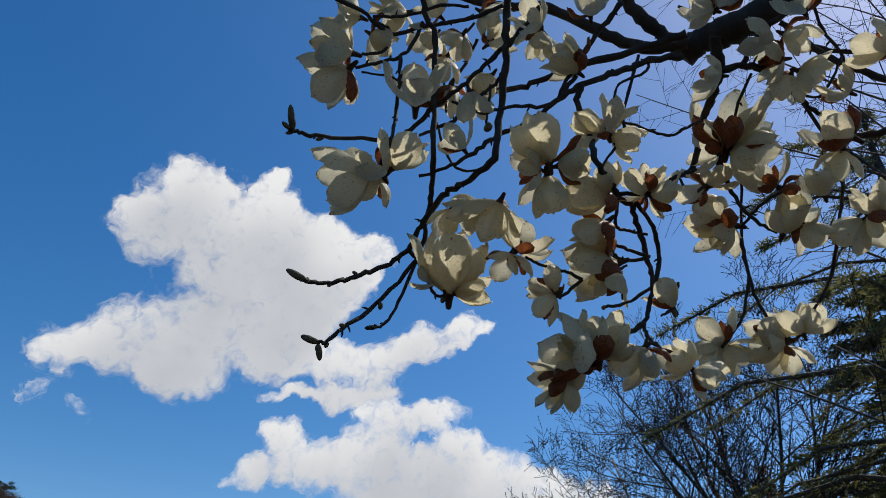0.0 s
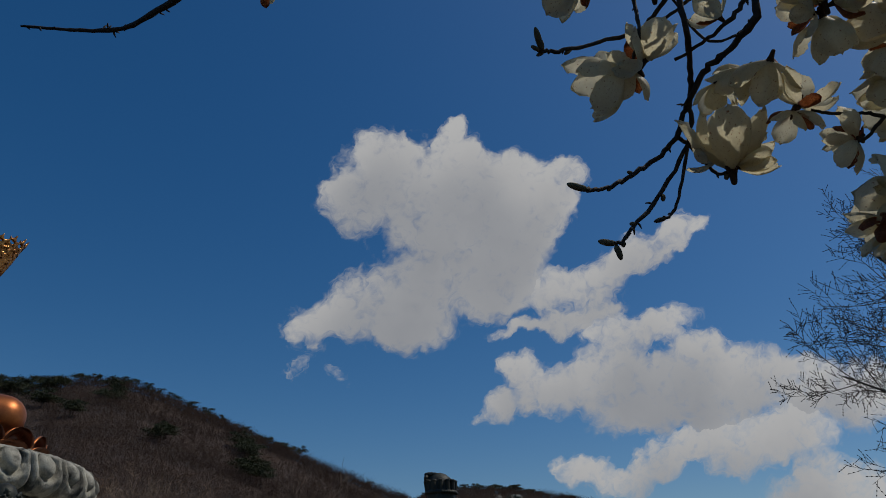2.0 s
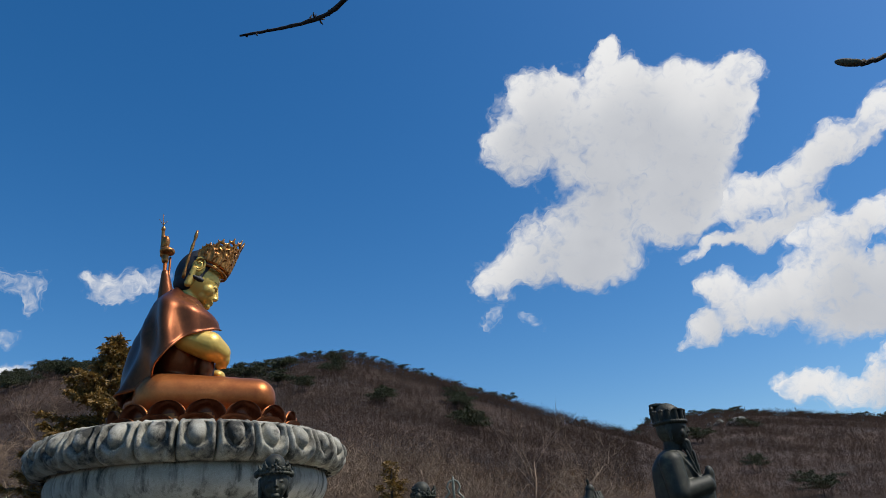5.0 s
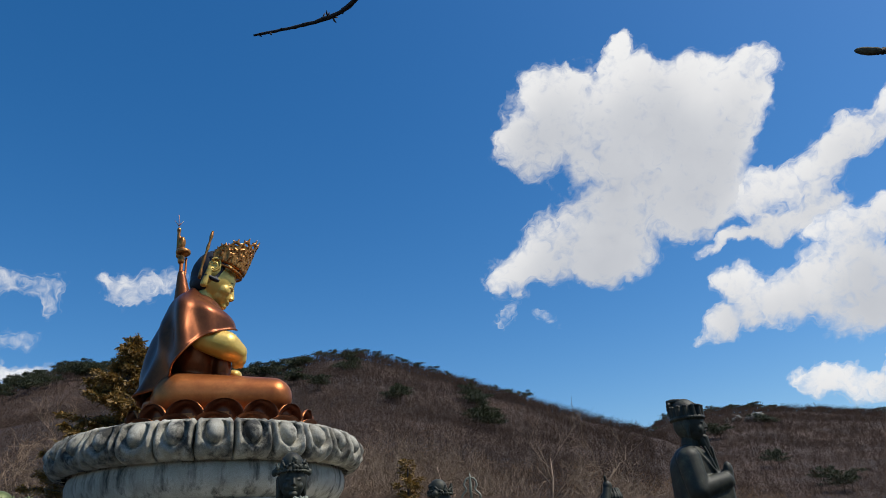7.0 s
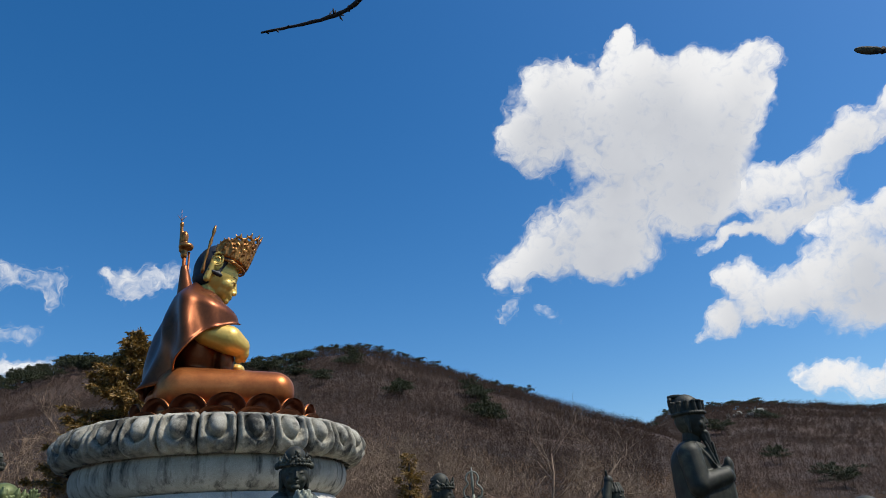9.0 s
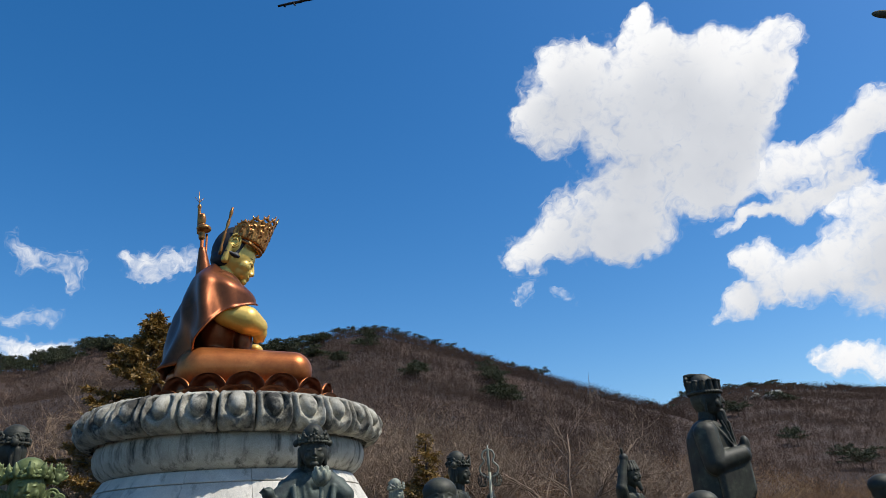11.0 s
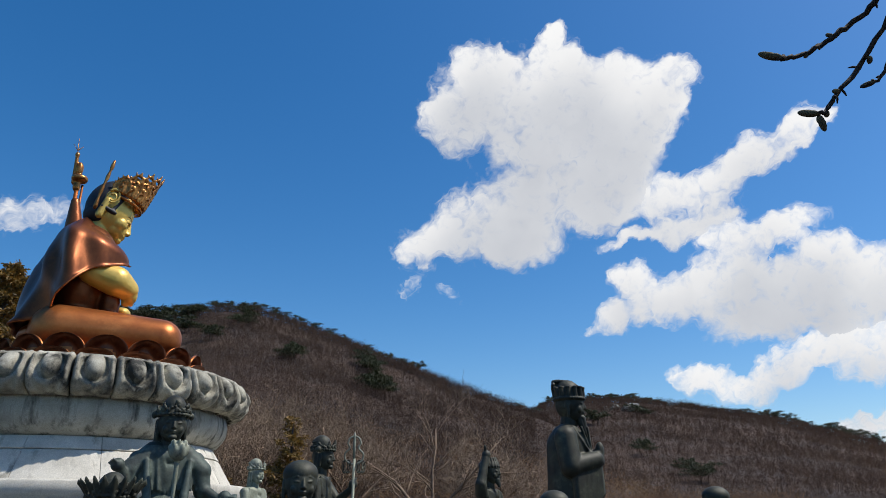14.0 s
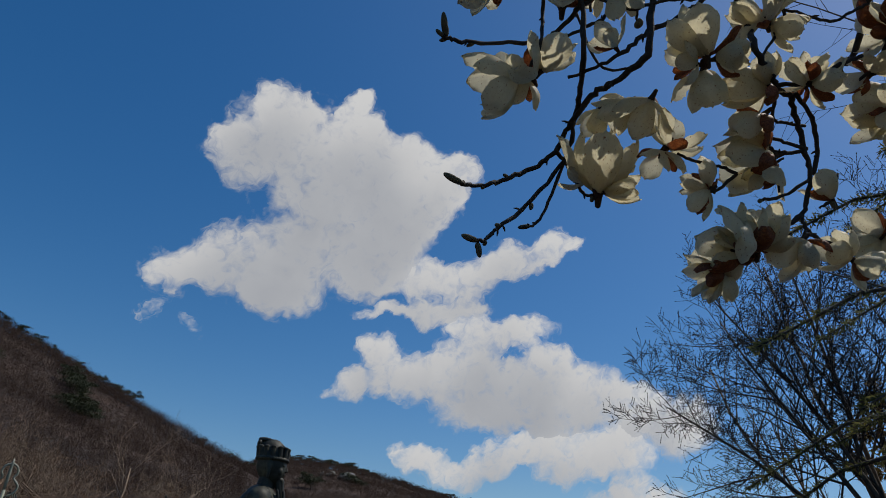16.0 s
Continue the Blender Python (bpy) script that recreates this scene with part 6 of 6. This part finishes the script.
def spray_tree(label, at, stems, seed, bark, twig, counts=(7, 6, 5), shrink=0.52, angle=38, thin=0.0035, lift=0.12, buds=False, group="", bole=0.0, bend=0.09):
    """A leafless tree: stems that fork again and again into straight fine twigs. stems: (way, length, radius)."""
    rnd = random.Random(seed)
    tree = empty("bare_tree", Matrix.Translation(at), label, "tree", group)
    wood, fine = ([], []), ([], [])

    def fork(p, d, length, radius, level):
        n = 5 if level < 2 else 3
        path, q = [p], p
        for k in range(n):
            d = (d + Vector((rnd.gauss(0, bend), rnd.gauss(0, bend), rnd.gauss(lift * 0.35, bend * 0.8)))).normalized()
            q = q + d * length / n
            path.append(q)
        radii = [max(thin * 0.6, radius * (1 - 0.7 * k / n)) for k in range(n + 1)]
        vs, fs = ([], []) if level == 0 else wood if level < 2 else fine
        tube(vs, fs, path, radii, 7 if level == 0 else 5 if level == 1 else 3)
        if level == 0:
            link_mesh("stem", vs, fs, bark, True, tree)
        if level >= len(counts):
            if buds:
                for f in (1, 2, 3):
                    e = path[f] if f < len(path) else path[-1]
                    tube(vs, fs, [e, e + d * thin * 4, e + d * thin * 8], [thin * 0.7, thin * 2.0, thin * 0.4], 4)
            return
        for k in range(counts[level]):
            f = 0.22 + 0.78 * (k + rnd.random() * 0.8) / counts[level]
            i = min(int(f * n), n - 1)
            o = path[i].lerp(path[i + 1], min(1, f * n - i))
            s = d.cross(Vector((rnd.gauss(0, 1), rnd.gauss(0, 1), rnd.gauss(0, 1)))).normalized()
            a = radians(angle * rnd.uniform(0.6, 1.25))
            nd = ((path[i + 1] - path[i]).normalized() * math.cos(a) + s * math.sin(a) + Vector((0, 0, lift))).normalized()
            fork(o, nd, length * shrink * rnd.uniform(0.7, 1.2) * (1.15 - 0.4 * f), max(thin, radius * (1 - 0.7 * f) * 0.6), level + 1)

    if bole:
        foot = ([], [])
        tube(*foot, smooth_path([(0, 0, -0.1), (0.06, -0.03, bole * 0.5), (0, 0, bole + 0.05)], 4), [stems[0][2] * (2.0 - 0.06 * k) for k in range(9)], 10)
        link_mesh("trunk", *foot, bark, True, tree)
    for way, length, radius in stems:
        fork(Vector((rnd.gauss(0, 0.04), rnd.gauss(0, 0.04), bole - 0.1)), Vector(way).normalized(), length, radius, 0)
    tagged(link_mesh("branchwork", *wood, bark, True, tree), kind="stuff")
    tagged(link_mesh("crown", *fine, twig, False, tree), kind="stuff")
    return tree


def blade(vs, fs, p, d, w, rnd):
    s = d.cross(Vector((rnd.gauss(0, 1), rnd.gauss(0, 1), rnd.gauss(0, 1))))
    s = s.normalized() * w if s.length > 1e-6 else Vector((w, 0, 0))
    i = len(vs)
    vs.extend((p - s * 0.4, p + d * 0.5 - s, p + d, p + d * 0.5 + s))
    fs.append((i, i + 1, i + 2, i + 3))


def conifer(label, at, height, radius, clear, seed, needles, bark=GREY_BARK, whorls=26, blade_len=0.16, blade_w=0.014, dense=26, droop=0.25, ragged=0.25, top_power=0.8):
    """A tapered stem with whorls of limbs hung with sprays of needles."""
    rnd = random.Random(seed)
    tree = empty("conifer", Matrix.Translation(at), label, "tree")
    vs, fs = [], []
    tube(vs, fs, smooth_path([(0, 0, -0.1), (0.04, 0.02, height * 0.4), (-0.03, 0.03, height * 0.8), (0, 0, height)], 5),
         [height * 0.022 * (1 - 0.92 * i / 15) for i in range(16)], 8)
    lv, lf, bv, bf = [], [], [], []
    for k in range(whorls):
        f = k / (whorls - 1)
        z = clear + (height * 0.99 - clear) * f
        reach = radius * (1 - f) ** top_power + 0.10
        for j in range(rnd.choice((4, 5, 6))):
            a = rnd.uniform(0, 2 * math.pi)
            r = reach * rnd.uniform(1 - ragged * 1.6, 1 + ragged)
            out = Vector((math.cos(a), math.sin(a), 0))
            path = [Vector((0, 0, z)) + out * r * t + Vector((0, 0, -droop * r * t * t + 0.10 * r * math.sin(t * 3))) for t in (0, 0.35, 0.7, 1.0)]
            th = 0.012 * r + 0.004
            tube(bv, bf, path, [th, th * 0.8, th * 0.5, th * 0.2], 4)
            n = int(dense * (0.4 + r))
            for q in range(n):
                t = rnd.random() ** 0.6
                seg = min(int(t * 3), 2)
                p = path[seg].lerp(path[seg + 1], t * 3 - seg)
                side = out.cross(Vector((0, 0, 1))) * rnd.choice((-1, 1))
                tw = (out * rnd.uniform(0.2, 0.9) + side * rnd.uniform(0.2, 1.0) + Vector((0, 0, rnd.uniform(-0.7, 0.25)))).normalized()
                ln = blade_len * rnd.uniform(1.0, 2.6) * (0.6 + 0.6 * (1 - t))
                for g in range(5):
                    s = p + tw * ln * g / 5
                    d = (tw + Vector((rnd.gauss(0, 0.45), rnd.gauss(0, 0.45), rnd.gauss(-0.1, 0.45)))).normalized() * blade_len * rnd.uniform(0.6, 1.1)
                    blade(lv, lf, s, d, blade_w * rnd.uniform(0.7, 1.4), rnd)
    link_mesh("trunk", vs, fs, bark, True, tree)
    tagged(link_mesh("branchwork", bv, bf, bark, True, tree), kind="stuff")
    tagged(link_mesh("crown", lv, lf, needles, False, tree), kind="stuff")
    return tree


def on_land(az, dist):
    p = bearing(az, dist)
    return (p.x, p.y, land_height(p.x, p.y))


# beside the magnolia: two leafless trees and a dark conifer
LEFTWARD = Vector((-0.54, 0.84, 0))
UP = Vector((0, 0, 1))
spray_tree("leafless dark-twigged tree with swelling buds", on_land(63.0, 14.5),
           [(UP + LEFTWARD * s + Vector((0, 0.1 * q, 0)), ln, 0.05) for s, ln, q in ((1.05, 4.6, 1), (0.80, 5.2, -1), (0.5, 5.6, 1), (0.15, 5.4, -1), (-0.4, 5.0, 1), (0.3, 4.8, 0))],
           41, GREY_BARK, TWIGS, (16, 11, 7), 0.42, 50, 0.0052, 0.05, True, bole=2.9)
spray_tree("pale multi-stemmed leafless tree with upright branches", on_land(63.0, 18.0),
           [(UP + LEFTWARD * s, ln, 0.07) for s, ln in ((0.75, 6.6), (0.40, 7.6), (0.12, 8.0), (-0.2, 7.4))], 47, TAN_BARK, GREY_BARK, (12, 7, 4), 0.34, 36, 0.0046, 0.12, bole=2.2)
spray_tree("tall leafless tree of fine tangled twigs", on_land(88.0, 9.0),
           [(UP + LEFTWARD * s + Vector((q, 0, 0)), ln, 0.05) for s, ln, q in ((0.10, 11.5, 0.1), (0.02, 12.0, -0.1), (0.05, 10.5, 0.0))], 53, GREY_BARK, TWIGS, (18, 11, 6), 0.34, 58, 0.0036, 0.0)
conifer("tall dark conifer with hanging sprays of needles", on_land(77.0, 11.0), 10.4, 2.8, 3.6, 61, NEEDLES, whorls=32, blade_len=0.10, blade_w=0.008, dense=44, droop=0.22, ragged=0.8, top_power=0.45)
conifer("dense olive-green conifer behind leafless twigs", on_land(74.0, 16.0), 10.0, 2.6, 0.3, 62, NEEDLES, whorls=44, blade_len=0.17, blade_w=0.028, dense=46, droop=0.10, ragged=0.55, top_power=0.5)
conifer("brownish conifer among leafless trees", on_land(62.5, 19.0), 7.2, 1.5, 0.5, 67, RUST_NEEDLES, whorls=22, blade_len=0.13, blade_w=0.016, dense=18)

# behind the pedestal
conifer("rusty green conifer behind the pedestal", on_land(-25.6, 38.0), 13.0, 4.3, 0.6, 71, RUST_NEEDLES, whorls=48, blade_len=0.24, blade_w=0.040, dense=32, ragged=0.32, droop=-0.22, top_power=0.75)
conifer("small rusty green conifer on the slope", on_land(-4.2, 36.0), 6.2, 1.7, 0.3, 72, RUST_NEEDLES, whorls=20, blade_len=0.20, blade_w=0.04, dense=16, ragged=0.4, droop=-0.1)
conifer("low rusty green conifer beside the pedestal", on_land(-9.2, 34.0), 3.2, 1.2, 0.2, 73, RUST_NEEDLES, whorls=16, blade_len=0.20, blade_w=0.04, dense=16, ragged=0.4, droop=-0.1)

# leafless trees at the foot of the hill
rnd = random.Random(91)
kinds = [spray_tree("leafless brown tree at the foot of the hill", on_land(az, d), [(UP + Vector((rnd.gauss(0, 0.3), rnd.gauss(0, 0.3), 0)), h, h * 0.017) for _ in range(3)],
                    200 + i, TAN_BARK, TAN_BARK, (10, 7, 4), 0.52, 50, 0.011, 0.06, bend=0.20, group="leafless trees at the foot of the hill")
         for i, (az, d, h) in enumerate(((6.6, 38.0, 6.4), (0.2, 41.0, 5.6), (-3.0, 44.0, 6.0), (12.0, 40.0, 5.0)))]
for i in range(44):
    az, d = rnd.uniform(-37, 14), rnd.uniform(37, 62)
    if abs(az - 6.6) < 1.5 and d < 45:
        continue
    x, y, z = on_land(az, d)
    s = rnd.uniform(0.75, 1.2) * (0.6 if az > 7 else 1.0)
    t = copy_thing(kinds[rnd.randrange(4)], pose(x, y, z, 0, 0, rnd.uniform(0, 360)))
    t.scale = (s, s, s * rnd.uniform(0.9, 1.15))


# pines along the crests
def pine_mesh(seed):
    rnd = random.Random(seed)
    vs, fs = [], []
    for k in range(15):
        f = k / 14
        c = Vector((rnd.gauss(0, 0.20), rnd.gauss(0, 0.20), 0.42 + 0.5 * f))
        w = 0.40 * (1 - 0.6 * f) * rnd.uniform(0.6, 1.2)
        ox, oy = rnd.uniform(-w, w), rnd.uniform(-w, w)
        for q in range(120):
            p = c + Vector((ox + rnd.gauss(0, w * 0.45), oy + rnd.gauss(0, w * 0.45), rnd.gauss(0, 0.035)))
            d = Vector((rnd.gauss(0, 1), rnd.gauss(0, 1), rnd.gauss(0.5, 0.7))).normalized() * 0.080
            blade(vs, fs, p, d, 0.015, rnd)
    me = bpy.data.meshes.new("crown")
    me.from_pydata(vs, [], fs)
    me.materials.append(PINE)
    return me


pine_crowns = [pine_mesh(s) for s in (1, 2, 3, 4)]
vs, fs = [], []
tube(vs, fs, [Vector((0, 0, -0.15)), Vector((0.03, 0.01, 0.35)), Vector((0.0, 0.03, 0.85))], [0.03, 0.022, 0.008], 6)
pine_trunk = bpy.data.meshes.new("trunk")
pine_trunk.from_pydata(vs, [], fs)
pine_trunk.materials.append(GREY_BARK)


def pine(az, dist, h, wide, rnd):
    x, y, z = on_land(az, dist)
    t = empty("pine", Matrix.LocRotScale(Vector((x, y, z)), Euler((0, 0, rnd.uniform(0, 6.28))), Vector((h * wide, h * wide, h))),
              "dark green spreading pine on the bare hillside", "tree", "pines on the hill")
    a, c = new("trunk", pine_trunk), new("crown", pine_crowns[rnd.randrange(4)])
    a.parent = c.parent = t


rnd = random.Random(17)
CREST_PINES = [(-14.5, 5), (-13.4, 6), (-12.4, 5), (-11.0, 5.5), (-10.2, 5), (-7.7, 5.5), (-6.4, 5.5), (-5.6, 5), (-4.4, 5), (-3.2, 5), (-1.9, 5), (-0.7, 5),
               (1.2, 4.5), (2.2, 4), (2.9, 5), (4.4, 6), (5.4, 7), (8.7, 4), (11.0, 5), (13.6, 5), (14.6, 5), (-9.0, 4), (0.4, 4)]
for az, h in CREST_PINES:
    pine(az, 228 + rnd.uniform(-6, 1), h * 0.72, rnd.uniform(1.0, 1.6), rnd)
SLOPE_PINES = [(-8.7, 14.8), (-4.6, 12.0), (1.6, 11.1), (2.1, 9.3), (-11.1, 13.1), (11.8, 9.2), (-13.1, 14.5), (-12.9, 13.6), (-16.5, 14.2), (-15.3, 14.0), (-14.2, 14.4), (-12.2, 14.8), (-4.8, 11.8), (1.5, 11.0), (2.3, 9.6), (11.4, 9.2), (22.9, 4.7), (26.0, 3.1), (27.5, 2.5), (22.9, 7.5), (-8.4, 14.4), (19.5, 7.1)]      # bearing and elevation


def up_slope(az, lift):
    """How far off the ground stands at that elevation on that bearing."""
    d = 40.0
    while d < 420 and math.degrees(math.atan2(on_land(az, d)[2] - EYE_Z, d)) < lift:
        d += 3.0
    return d


for az, lift in SLOPE_PINES:
    d = up_slope(az, lift - 0.35)
    for k in range(rnd.choice((1, 2, 2))):
        pine(az + k * rnd.uniform(-0.9, 0.9), d + k * rnd.uniform(-6, 6), rnd.uniform(3.4, 4.8) * (0.7 + d / 600), rnd.uniform(1.1, 1.6), rnd)
for i in range(70):
    pine(15.5 + 29 * (i + rnd.random()) / 70, 424 + rnd.uniform(-10, 6), rnd.uniform(3.5, 6.5), rnd.uniform(1.0, 1.7), rnd)
for i in range(200):
    az = rnd.uniform(-44, -14)
    pine(az, rnd.uniform(335, 398), rnd.uniform(4.5, 8), rnd.uniform(0.8, 1.2), rnd)


# the leafless woods that cover the slopes
def woods():
    """Vase-shaped leafless crowns, twig by twig, thinner and closer together up the slope."""
    rnd = random.Random(33)
    vs, fs = [], []
    for i in range(52000):
        az = rnd.uniform(-48, 48)
        near, far = (44, 396) if az < -13 else (44, 237) if az < 15 else (60, 430)
        d = near + (far - near) * rnd.random() ** (0.72 if az < 15 else 0.6)
        x, y, z = on_land(az, d)
        if z < 0.3:
            continue
        h = rnd.uniform(2.0, 4.2) * (0.8 + d / 600)
        away = Vector((x, y, 0)).normalized()
        w = 0.006 + d * 0.00010
        for k in range(15):
            a, f = rnd.uniform(0, 6.283), rnd.uniform(0.1, 1.0)
            out = Vector((math.cos(a), math.sin(a), 0)) * h * 0.36 * f
            dome = 1.0 - 0.45 * f * f
            s = Vector((x, y, z - 0.2)) + (out * rnd.uniform(0.4, 0.9) + Vector((0, 0, h * dome * rnd.uniform(0.35, 0.8))) if k else Vector((0, 0, 0)))
            dd = out * rnd.uniform(0.2, 0.6) + Vector((rnd.gauss(0, 0.10), rnd.gauss(0, 0.10), rnd.uniform(-0.02, 0.20))) * h if k else Vector((rnd.gauss(0, 0.08), 0, 0.7)) * h
            sd = dd.cross(away)
            sd = sd.normalized() * w * rnd.uniform(0.6, 1.3)
            i0 = len(vs)
            vs.extend((s - sd, s + sd, s + dd))
            fs.append((i0, i0 + 1, i0 + 2))
    ob = link_mesh("bare_woods", vs, fs, WOODS)
    tagged(ob, "grey-brown leafless woods covering the hillside", "woods", kind="stuff")


def brush():
    """Tangled reddish brush on the slope beside the pedestal."""
    rnd = random.Random(35)
    vs, fs = [], []
    for i in range(5400):
        az = rnd.uniform(-46, -17) if rnd.random() < 0.75 else rnd.uniform(-17, 34)
        d = rnd.uniform(30, 78) if az < -17 else rnd.uniform(46, 110)
        x, y, z = on_land(az, d)
        h = rnd.uniform(1.3, 3.2)
        for k in range(26):
            s = Vector((x + rnd.gauss(0, 0.35 * h), y + rnd.gauss(0, 0.35 * h), z - 0.1 + h * rnd.uniform(0, 0.6)))
            dd = Vector((rnd.gauss(0, 0.7), rnd.gauss(0, 0.7), rnd.uniform(0.2, 1.0))) * h * rnd.uniform(0.3, 0.6)
            sd = dd.cross(Vector((x, y, 0))).normalized() * rnd.uniform(0.007, 0.016)
            i0 = len(vs)
            vs.extend((s - sd, s + sd, s + dd))
            fs.append((i0, i0 + 1, i0 + 2))
    ob = link_mesh("brush", vs, fs, BRUSH)
    tagged(ob, "tangled reddish-brown brush on the slope", "brush", kind="stuff")


woods()
brush()


# a bare rock face on the far slope
def outcrop(az, dist, size, seed):
    rnd = random.Random(seed)
    bm = bmesh.new()
    for k in range(9):
        ball(bm, (rnd.uniform(-1.6, 1.6) * size, rnd.uniform(-0.4, 0.4) * size, rnd.uniform(-0.3, 0.5) * size),
             (size * rnd.uniform(0.35, 0.8), size * rnd.uniform(0.3, 0.5), size * rnd.uniform(0.25, 0.5)), (rnd.uniform(-25, 25), rnd.uniform(-25, 25), rnd.uniform(0, 180)), 3)
    for v in bm.verts:
        v.co += Vector((1, 0.4, 1)) * noise.fractal(v.co * (1.4 / size), 0.9, 2.0, 4) * size * 0.16
    ob = part("rock_outcrop", bm, STONE, smooth=False)
    x, y, z = on_land(az, dist)
    ob.matrix_world = pose(x, y, z + size * 0.5, 0, 0, -az)
    tagged(ob, "pale grey rock outcrop on the wooded slope", "rock")


outcrop(22.6, 330, 3.2, 3)
outcrop(20.9, 340, 2.2, 4)
